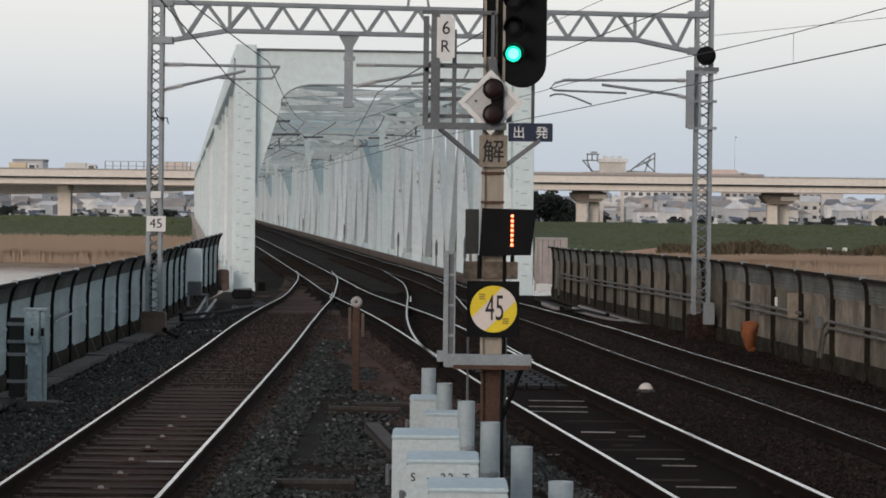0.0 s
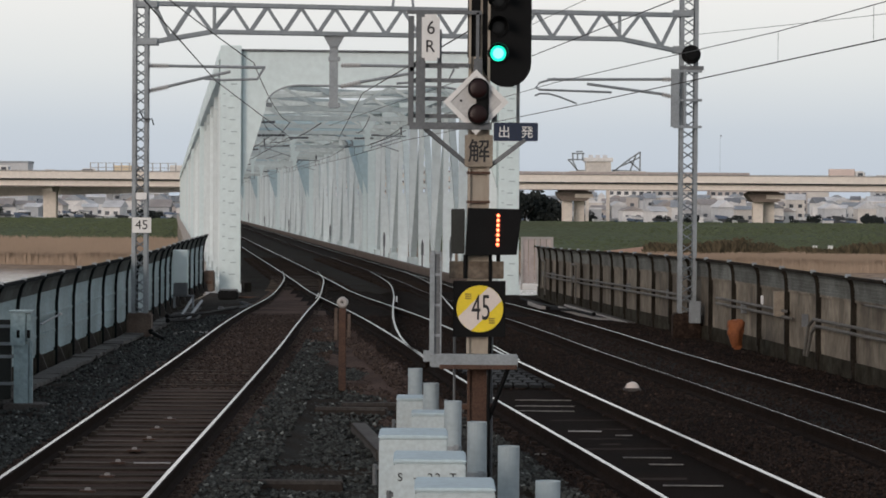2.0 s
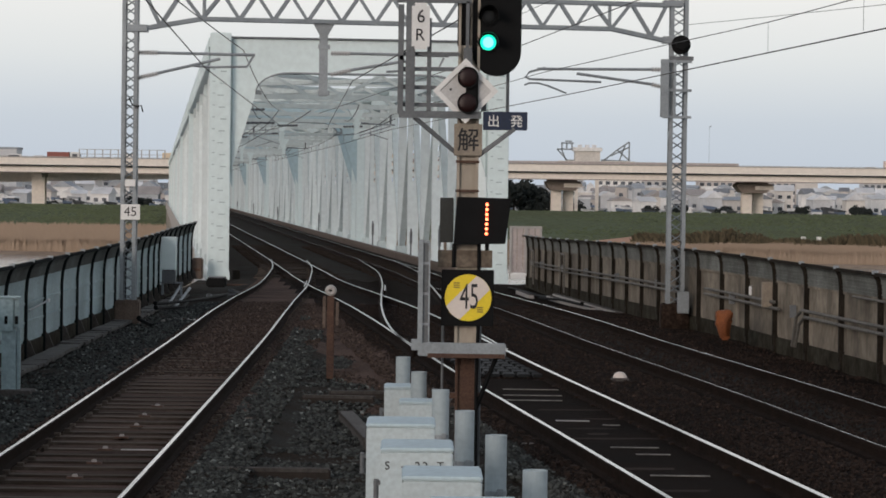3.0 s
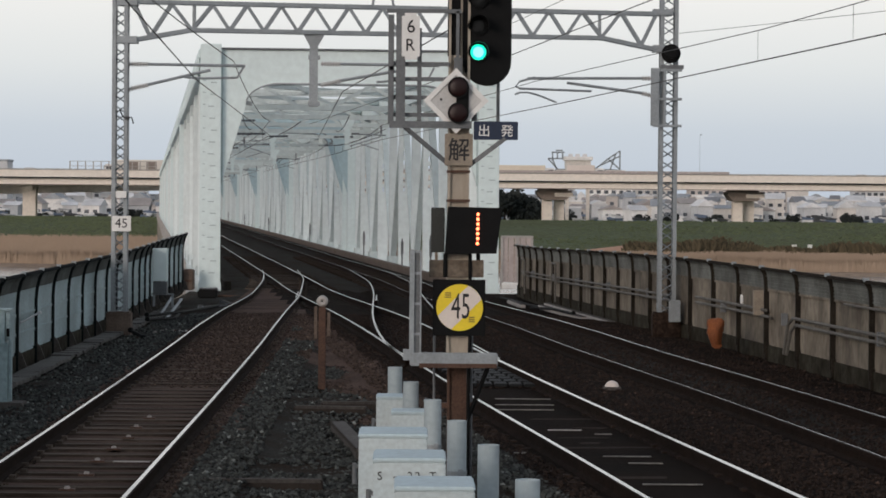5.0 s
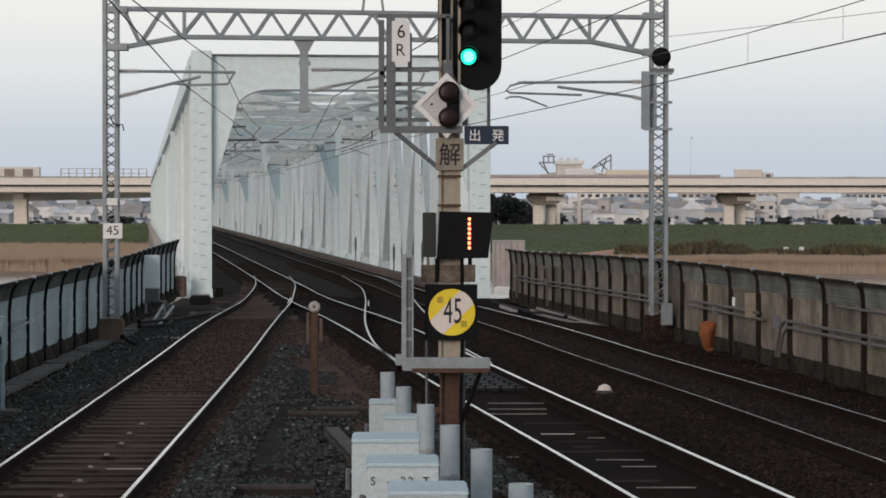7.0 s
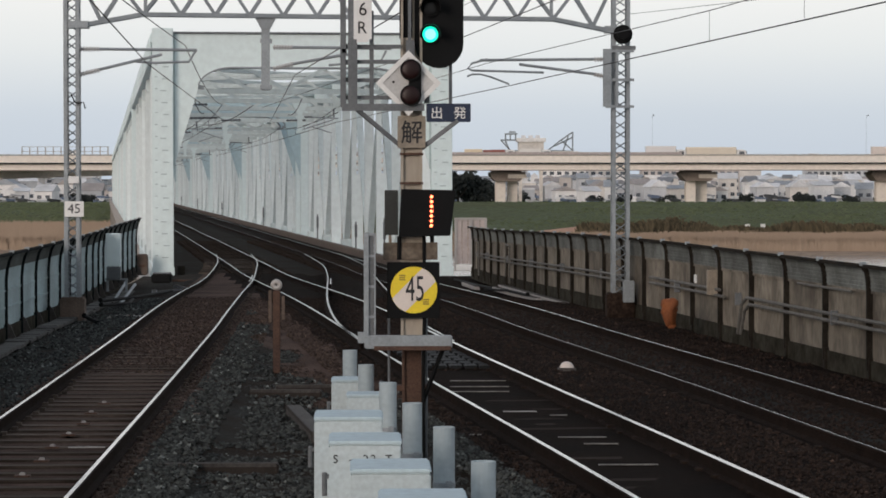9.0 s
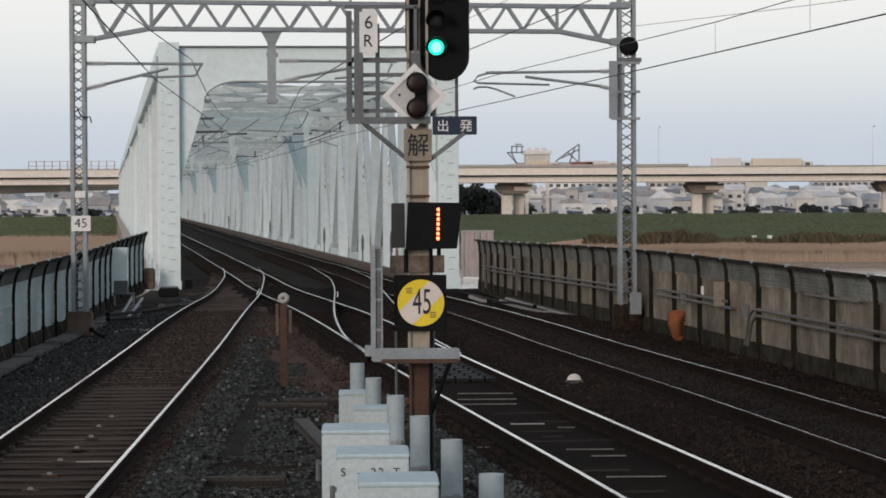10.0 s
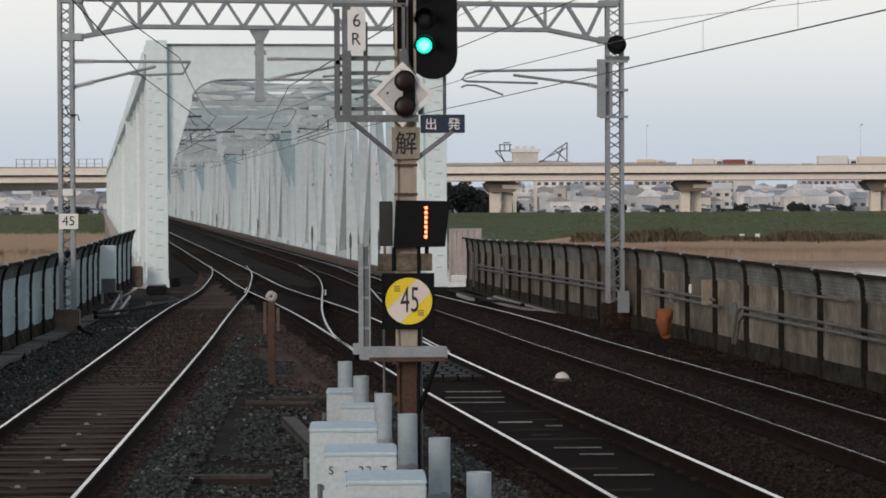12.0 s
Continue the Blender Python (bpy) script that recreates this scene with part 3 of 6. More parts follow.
        bm_box(bm, h - 0.52, h - 0.42, y - 0.12, y + 0.04, hh * 0.45, hh * 0.9)
        part("cable_box", bm, M_DARKGALV, t, "dark cable box on a short post")
    # overhead line supports hung under the sway frames
    for y, px, sd in ((nodes[1], 1.32, 1), (nodes[3], -0.75, -1)):
        bm = bmesh.new()
        bm_box(bm, px - 0.10, px + 0.10, y - 0.1, y + 0.1, 4.95, top - 1.75)
        bm_prism(bm, [(px - 0.34, top - 1.79), (px + 0.34, top - 1.79), (px + 0.10, top - 2.25), (px - 0.10, top - 2.25)], y - 0.12, y + 0.12)
        bm_box(bm, px - 0.16, px + 0.16, y - 0.14, y + 0.14, 5.55, 5.65)
        bm_box(bm, px - 0.14, px + 0.14, y - 0.13, y + 0.13, 4.95, 5.02)
        hanger = part("catenary_hanger", bm, M_MINT, t)
        for a, b, r in (((px, y, 5.6), (px + sd * 1.6, y, 5.55), 0.028), ((px, y, 5.05), (px + sd * 1.4, y, 5.5), 0.022), ((px + sd * 0.5, y, 5.2), (px + sd * 1.3, y, 4.95), 0.02)):
            bm = bmesh.new()
            bm_rod(bm, a, b, r)
            part("hanger_tube", bm, M_GALV, hanger)
        bm = bmesh.new()
        insulator(bm, (px + sd * 1.4, y, 5.6), (px + sd * 1.4, y, 5.95))
        insulator(bm, (px + sd * 0.15, y, 5.6), (px + sd * 0.5, y, 5.6))
        part("hanger_insulator", bm, M_DARKGALV, hanger)
    return t


for k in range(6):
    build_span(67.5 * k)
bm = bmesh.new()
for s in (-4.0, 64.2, 131.7, 199.2, 266.7, 334.2):
    bm_box(bm, -5.6, 5.6, s, s + 3.2, -7.6, -0.45, bridge_m(0), 0.0)
tagged(part("bridge_pier", bm, M_CONC), "stained concrete piers and abutment of the bridge", "pier", kind="structure")


# ---- fence on the river side of the platform line ----
def build_fence(table, y0, y1, pitch, top, base, panel_mat, post_mat, inward, label, name, ribs):
    t = thing(name, pose(0, 0, 0), label, "fence", kind="structure")
    y = y0
    prof = [(0.0, 0.0), (0.0, 0.66), (0.018, 0.80), (0.06, 0.92), (0.12, 1.0)] if inward > 0 else [(0.0, 0.0), (0.0, 0.74), (0.008, 0.86), (0.03, 0.94), (0.075, 1.0)]
    while y < y1:
        ya, yb = y, min(y + pitch, y1)
        xa, xb = along(table, ya), along(table, yb)
        za, zb, ta, tb = base(ya), base(yb), top(ya), top(yb)
        bm = bmesh.new()
        front, back = [], []
        for q, hh in [(-q, hh) for q, hh in prof]:
            for lst, o in ((front, 0.0), (back, -0.035)):
                lst.append((bm.verts.new((xa + inward * (-q + o), ya + 0.03, za + hh * (ta - za))), bm.verts.new((xb + inward * (-q + o), yb - 0.03, zb + hh * (tb - zb)))))
        for lst in (front, back):
            for (a, b), (c, e) in zip(lst, lst[1:]):
                bm.faces.new((a, b, e, c))
        for i in (0, -1):
            bm.faces.new((front[i][0], front[i][1], back[i][1], back[i][0]))
        for k in range(len(prof) - 1):
            for e in (0, 1):
                bm.faces.new((front[k][e], front[k + 1][e], back[k + 1][e], back[k][e]))
        bmesh.ops.recalc_face_normals(bm, faces=bm.faces)
        for hh in ribs:
            bm_beam(bm, (xa + inward * 0.012, ya + 0.03, za + hh * (ta - za)), (xb + inward * 0.012, yb - 0.03, zb + hh * (tb - zb)), 0.03, 0.035)
        part("panel", bm, panel_mat, t)
        if inward < 0:
            bm = bmesh.new()
            lay = [[(bm.verts.new((xa + inward * (q + o), ya + 0.05, za + hh * (ta - za))), bm.verts.new((xb + inward * (q + o), yb - 0.05, zb + hh * (tb - zb)))) for q, hh in prof[1:]] for o in (0.003, 0.02)]
            for lst in lay:
                for (a, b), (c, e) in zip(lst, lst[1:]):
                    bm.faces.new((a, b, e, c))
            for e in (0, -1):
                bm.faces.new((lay[0][e][0], lay[0][e][1], lay[1][e][1], lay[1][e][0]))
            bmesh.ops.recalc_face_normals(bm, faces=bm.faces)
            for hh in (0.78, 0.82, 0.86, 0.90):
                q = 0.008 if hh < 0.87 else 0.02
                bm_beam(bm, (xa + inward * (q + 0.022), ya + 0.05, za + hh * (ta - za)), (xb + inward * (q + 0.022), yb - 0.05, zb + hh * (tb - zb)), 0.016, 0.022)
            part("upper_sheet", bm, M_UPPER, t, "cooler grey ribbed upper sheet")
        bm = bmesh.new()
        bm_box(bm, xa + inward * 0.13 - 0.04, xa + inward * 0.13 + 0.04, ya - 0.06, ya + 0.03, ta - 0.005, ta + 0.045)
        part("clip", bm, M_GALV, t)
        # added dark strip that stands for shade below the curved top
        if inward > 0:
            bm = bmesh.new()
            lay = [[(bm.verts.new((xa + q + o, ya + 0.05, za + hh * (ta - za))), bm.verts.new((xb + q + o, yb - 0.05, zb + hh * (tb - zb)))) for q, hh in prof[2:]] for o in (0.004, 0.016)]
            for lst in lay:
                for (a, b), (c, e) in zip(lst, lst[1:]):
                    bm.faces.new((a, b, e, c))
            for e in (0, -1):
                bm.faces.new((lay[0][e][0], lay[0][e][1], lay[1][e][1], lay[1][e][0]))
            bmesh.ops.recalc_face_normals(bm, faces=bm.faces)
            part("hood_sheet", bm, M_HOODSHADE, t, "dark curved strip standing for shade under the overhang")
            bm = bmesh.new()
            bm_prism(bm, [(0.0, -0.16), (0.16, -0.16), (0.06, 0.10), (0.0, 0.16)], -0.035, 0.035, pose(xa + 0.05, ya, za))
            part("post_foot", bm, M_DARKCONC, t, "weathered grey buttress at the post's foot")
        bm = bmesh.new()
        line = [(xa + inward * (0.035 + q), ya, za - 0.05 + hh * (ta - za + 0.05)) for q, hh in prof]
        line[-1] = (line[-1][0] + inward * 0.02, ya, ta + 0.015 + 0.02 * (inward > 0))
        for a, b in zip(line, line[1:]):
            bm_beam(bm, a, b, 0.085, 0.042 if inward > 0 else 0.085, up=(1, 0, 0))
        bm_box(bm, xa - 0.04 + inward * 0.02, xa + 0.04 + inward * 0.02, ya - 0.08, ya + 0.08, za - 0.2, za + 0.12)
        part("post", bm, post_mat, t)
        y += pitch
    bm = bmesh.new()
    ys = [y0 + (y1 - y0) * k / 30 for k in range(31)]
    for a, b in zip(ys, ys[1:]):
        bm_beam(bm, (along(table, a) + inward * 0.12, a, top(a) - 0.01), (along(table, b) + inward * 0.12, b, top(b) - 0.01), 0.06, 0.05)
    part("top_rail", bm, post_mat, t)
    bm = bmesh.new()
    for a, b in zip(ys, ys[1:]):
        bm_beam(bm, (along(table, a) - inward * 0.12, a, base(a) - 0.1), (along(table, b) - inward * 0.12, b, base(b) - 0.1), 0.30, 0.36)
    part("plinth", bm, M_PLINTH, t, "dirty concrete plinth under the panels")
    return t


fence_base = lambda y: -0.08 - 0.006 * max(0, y - 50)
build_fence(FENCE, 14.67, 83, 2.13, lambda y: 1.23, fence_base, M_FENCE, M_FENCEPOST, 1, "grey-blue steel panel fence with dark posts curving over at the top", "panel_fence", (0.30, 0.52))
wall_base = lambda y: -0.05 + grade(y) * 0.75
build_fence(WALL, 21.2, 89, 2.3, lambda y: wall_base(y) + 1.36, wall_base, M_WALLPANEL, M_WALLPOST, -1, "stained grey panel wall with dark ribs and curved top", "panel_wall", (0.735,))


M_FOOT = mat("brown_stained_concrete", (0.16, 0.12, 0.095), 0.9, var=0.45, scale=2.5, grain=30, bump=0.3, tint=(0.07, 0.05, 0.04))


M_DARKFOOT = mat("rust_dark_footing", (0.050, 0.034, 0.026), 0.95, var=0.6, scale=5, grain=20, bump=0.8, tint=(0.020, 0.014, 0.011), spec=0.05)


# ---- lattice masts and the truss beam over the tracks ----
def build_mast(x, y, w, z0, top, label, pitch=0.36, foot=None):
    t = thing("lattice_mast", pose(x, y, z0), label, "mast", "catenary masts")
    hgt = top - z0
    for sx in (-1, 1):
        for sy in (-1, 1):
            bm = bmesh.new()
            cx, cy = sx * w / 2, sy * w / 2
            bm_box(bm, min(cx, cx - sx * 0.068), max(cx, cx - sx * 0.068), cy - 0.005, cy + 0.005, 0, hgt)
            bm_box(bm, cx - 0.005, cx + 0.005, min(cy, cy - sy * 0.068), max(cy, cy - sy * 0.068), 0, hgt)
            part("corner_angle", bm, M_GALV, t)
    h = w / 2 - 0.02
    for k, (a, b) in enumerate((((-h, -h), (h, -h)), ((h, -h), (h, h)), ((h, h), (-h, h)), ((-h, h), (-h, -h)))):
        bm = bmesh.new()
        z, flip, zig = 0.1, k % 2, []
        while z < hgt - pitch / 2:
            zig.append((*(a if flip else b), z))
            flip = 1 - flip
            z += pitch / 2
        bm_path(bm, zig, 0.023, 4)
        part("lacing", bm, M_GALV, t)
    boxpart("footing", t, foot or M_FOOT, -w * 0.8, w * 0.8, -w * 0.8, w * 0.8, -0.6, 0.32, 0.03, "weathered concrete footing")
    return t


ML_X, ML_Y, MR_X, MR_Y = -5.47, 53.0, 5.04, 54.6
mast_l = build_mast(ML_X, ML_Y, 0.29, -0.1, 7.6, "grey galvanised lattice mast on a concrete footing beside the fence")
mast_r = build_mast(MR_X, MR_Y, 0.34, -0.1, 7.6, "grey galvanised lattice mast on a rust-dark footing beside the wall", 0.40, M_DARKFOOT)

beam = thing("truss_beam", pose(0, 0, 0), "grey steel lattice beam spanning the tracks between two masts", "gantry beam")


def on_beam(u, z, o=0.0):
    """A place on the beam: u from mast to mast, o in front of or behind it."""
    return Vector((ML_X + (MR_X - ML_X) * u, ML_Y + (MR_Y - ML_Y) * u + o, z))


for o in (-0.14, 0.14):
    bm = bmesh.new()
    bm_beam(bm, on_beam(0, 6.08, o), on_beam(1, 6.03, o), 0.06, 0.075)
    part("top_chord", bm, M_GALV, beam)
    bm = bmesh.new()
    bm_beam(bm, on_beam(0.125, 5.56, o), on_beam(0.875, 5.545, o), 0.06, 0.075)
    bm_beam(bm, on_beam(0.005, 5.32, o), on_beam(0.125, 5.56, o), 0.06, 0.075)
    bm_beam(bm, on_beam(0.875, 5.545, o), on_beam(0.995, 5.30, o), 0.06, 0.075)
    part("bottom_chord", bm, M_GALV, beam)
    bm = bmesh.new()
    low = lambda u: 5.56 if 0.125 < u < 0.875 else 5.56 - 0.24 * (0.125 - min(u, 1 - u)) / 0.12
    half = [(0.023, 1), (0.052, 0), (0.09, 1), (0.126, 0)]
    zig = half + [(0.163 + 0.03064 * k, 1 - k % 2) for k in range(23)] + [(1 - u, e) for u, e in reversed(half)]
    for (ua, ea), (ub, eb) in zip(zig, zig[1:]):
        bm_beam(bm, on_beam(ua, 6.05 if ea else low(ua), o), on_beam(ub, 6.05 if eb else low(ub), o), 0.012, 0.06)
    part("web_bracing", bm, M_GALV, beam)
for u in (0.13, 0.87):
    bm = bmesh.new()
    bm_beam(bm, on_beam(u, 5.55), on_beam(u, 6.05), 0.05, 0.26)
    part("splice_post", bm, M_GALV, beam)
for u in (0.012, 0.988):
    bm = bmesh.new()
    c = on_beam(u, 0)
    bm_box(bm, c.x - 0.19, c.x + 0.19, c.y - 0.19, c.y + 0.19, 6.00, 6.12)
    bm_box(bm, c.x - 0.19, c.x + 0.19, c.y - 0.19, c.y + 0.19, 5.29, 5.42)
    part("end_bracket", bm, M_GALV, beam)
for u in (0.47, 0.66):
    bm = bmesh.new()
    for s in (-0.2, 0.2):
        bm_beam(bm, on_beam(u, 6.08) + Vector((s, 0, 0)), on_beam(u, 7.2) + Vector((s * 0.3, 0, 0)), 0.05, 0.05)
    part("feeder_bracket", bm, M_GALV, beam)
# hanging arm over the left track's outer side
bm = bmesh.new()
c = on_beam(0.345, 0)
bm_prism(bm, [(c.x - 0.2, 5.52), (c.x + 0.2, 5.52), (c.x + 0.08, 5.30), (c.x - 0.08, 5.30)], c.y - 0.1, c.y + 0.1)
bm_box(bm, c.x - 0.08, c.x + 0.08, c.y - 0.08, c.y + 0.08, 4.14, 5.32)
for z in (5.08, 4.2):
    bm_box(bm, c.x - 0.1, c.x + 0.12, c.y - 0.1, c.y + 0.1, z - 0.04, z + 0.04)
part("drop_arm", bm, M_GALV, beam, "hanging steel arm with insulator fittings")


# ---- catenary brackets, wires ----
def build_bracket(p, reach, z_top, z_low, label, arm):
    t = thing("catenary_bracket", pose(*p), label, "catenary bracket", "catenary brackets")
    s = 1 if reach > 0 else -1
    bm = bmesh.new()
    bm_rod(bm, (s * 0.5, 0, z_top), (reach, 0, z_top - 0.02), 0.028)
    bm_rod(bm, (s * 0.5, 0, z_low + 0.09), (reach * 0.72, 0, z_top - 0.10), 0.028)
    part("tube", bm, M_GALV, t)
    bm = bmesh.new()
    insulator(bm, (s * 0.14, 0, z_top), (s * 0.52, 0, z_top))
    part("insulator", bm, M_PORC, t)
    bm = bmesh.new()
    insulator(bm, (s * 0.14, 0, z_low), (s * 0.52, 0, z_low + 0.09))
    part("insulator", bm, M_PORC, t)
    bm = bmesh.new()
    bm_path(bm, arm, 0.025)
    part("registration_arm", bm, M_GALV, t)


build_bracket((ML_X, ML_Y, 0), 2.35, 4.90, 4.42, "grey tubular catenary bracket with white insulators on a mast", [(2.33, 0, 4.88), (2.2, 0, 4.66), (1.55, 0, 4.64), (1.2, 0, 4.66)])
build_bracket((MR_X, MR_Y, 0), -2.75, 4.78, 4.40, "grey tubular catenary bracket with looped arm and white insulators", [(-2.6, 0, 4.78), (-2.9, 0, 4.70), (-2.98, 0, 4.60), (-2.9, 0, 4.56), (-1.5, 0, 4.52)])
mid = on_beam(0.345, 0)
build_bracket((mid.x, mid.y, 0), 2.4, 4.96, 4.55, "grey tubular catenary bracket below the lattice beam", [(2.3, 0, 4.9), (2.2, 0, 4.7), (1.2, 0, 4.62)])

WIRES = thing("overhead_line", pose(0, 0, 0), "dark overhead contact wires and messenger cables above the tracks", "overhead wire", kind="structure")


def wire(pts, r=0.011, name="contact_wire"):
    bm = bmesh.new()
    bm_path(bm, pts, r, 5)
    part(name, bm, M_WIRE, WIRES)


def span_line(a, b, sag):
    a, b = Vector(a), Vector(b)
    return [a.lerp(b, k / 12) - Vector((0, 0, sag * 4 * (k / 12) * (1 - k / 12))) for k in range(13)]


def catenary(pts, gap):
    """Contact wire through pts, with a sagging messenger above and droppers."""
    wire(pts)
    for a, b in zip(pts, pts[1:]):
        a2, b2 = Vector(a) + Vector((0, 0, gap)), Vector(b) + Vector((0, 0, gap))
        line = span_line(a2, b2, gap * 0.55)
        wire(line, 0.011, "messenger_cable")
        bm = bmesh.new()
        for k in (2, 4, 6, 8, 10):
            bm_path(bm, [line[k], Vector(a).lerp(Vector(b), k / 12)], 0.006, 4)
        part("droppers", bm, M_WIRE, WIRES)


catenary([(-14.0, 190, 3.8), (-11.2, 160, 3.9), (-7.6, 122, 4.05), (-4.75, 95, 4.4)], 0.5)
catenary([(-9.9, 190, 3.8), (-7.2, 160, 3.9), (-3.6, 122, 4.05), (-0.9, 95, 4.3)], 0.5)
wire([(-2.45, 14, 4.62), (-4.05, 53, 4.62), (-4.75, 95, 4.4)], 0.010)
wire(span_line((-3.25, 14, 5.05), (-3.34, 53, 4.97), 0.06) + span_line((-3.34, 53, 4.97), (-4.75, 95, 4.9), 0.25), 0.009, "messenger_cable")
wire([(2.0, 14, 4.45), (0.44, 33.3, 4.45), (-1.3, 54, 4.45), (-3.1, 95, 4.35)], 0.009)
wire([(5.5, 14, 5.05), (3.14, 35.4, 5.02), (1.77, 47.6, 4.89), (-3.4, 95, 4.8)], 0.008, "messenger_cable")
wire([(6.6, 14, 4.28), (2.95, 54.5, 4.28), (-0.9, 95, 4.3)], 0.009)
wire([(8.5, 20, 5.5), (5.7, 36, 4.99), (4.97, 40, 4.875), (2.44, 54.5, 4.70), (-0.9, 95, 4.8)], 0.007, "messenger_cable")
wire(span_line((12.5, 30, 5.53), (5.2, 54.6, 5.66), 0.06), 0.005, "feeder_cable")
wire([(4.6, 14, 5.3), (2.28, 41, 5.38), (1.73, 47.6, 5.41), (1.2, 54, 5.45)], 0.005, "feeder_cable")
bm = bmesh.new()
for a, b in (((4.97, 40, 4.875), (4.97, 40, 4.45)), ((5.7, 36, 4.99), (5.7, 36, 4.545))):
    bm_path(bm, [a, b], 0.003, 4)
part("droppers", bm, M_WIRE, WIRES)
bm = bmesh.new()
bm_path(bm, [(2.04, 54.5, 4.44), (2.14, 54.5, 4.48), (2.31, 54.5, 4.48), (2.5, 54.5, 4.43), (2.86, 54.5, 4.29)], 0.02)
part("steady_arm", bm, M_GALV, WIRES, "curved grey steady arm")



# feeder wires, clamps and dark line insulators under the first sway frames
def bridge_point(x, y, z):
    return bridge_m(0) @ Vector((x, y, z))


for x0, x1, y0, y1, z in ((-3.4, -2.2, 9.1, 32.0, 6.05), (-1.2, -1.9, 9.1, 43.4, 5.75), (0.6, 1.6, 9.1, 32.0, 6.0), (2.9, 2.2, 20.5, 54.9, 5.8), (-2.6, -3.2, 20.5, 66.0, 5.6)):
    wire([bridge_point(x0 + (x1 - x0) * k / 8, y0 + (y1 - y0) * k / 8, z - 0.9 * (k / 8) * (1 - k / 8)) for k in range(9)], 0.016, "feeder_cable")
line_fittings = thing("line_insulators", pose(0, 0, 0), "dark ribbed insulators and clamps on the feeder wires", "insulator", "line fittings")
for x, y, z, ln in ((-3.2, 12.5, 5.85, 0.9), (-2.5, 24.0, 5.62, 1.2), (-1.5, 20.4, 5.45, 0.8), (1.9, 31.0, 5.7, 0.9), (-2.9, 44.0, 5.4, 1.0)):
    bm = bmesh.new()
    insulator(bm, bridge_point(x - ln / 2, y, z), bridge_point(x + ln / 2, y + 0.3, z + 0.03))
    part("insulator", bm, M_DARKGALV, line_fittings)


# ---- the departure signal ----
SIG = thing("railway_signal", pose(0.455, 26.0, 0), "tall railway signal post showing green, with speed signs and ladder frame", "railway signal")


def disc(bm, x, z, r, y0, y1, n=28):
    return bm_rod(bm, (x, y1, z), (x, y0, z), r, n)


FRONT = pose(0, 0, 0, 90)  # lettering upright, read from the platform


def flat_text(name, body, size, x, y, z, material, parent, sx=1.0, bold=0.0):
    return text_part(name, body, size, parent, material, pose(x, y, z) @ FRONT @ Matrix.Diagonal((sx, 1, 1, 1)), bold)


M_STAINPLATE = mat("stained_tan_plate", (0.21, 0.175, 0.135), 0.8, var=0.5, scale=6, grain=30, bump=0.05, tint=(0.10, 0.075, 0.055))


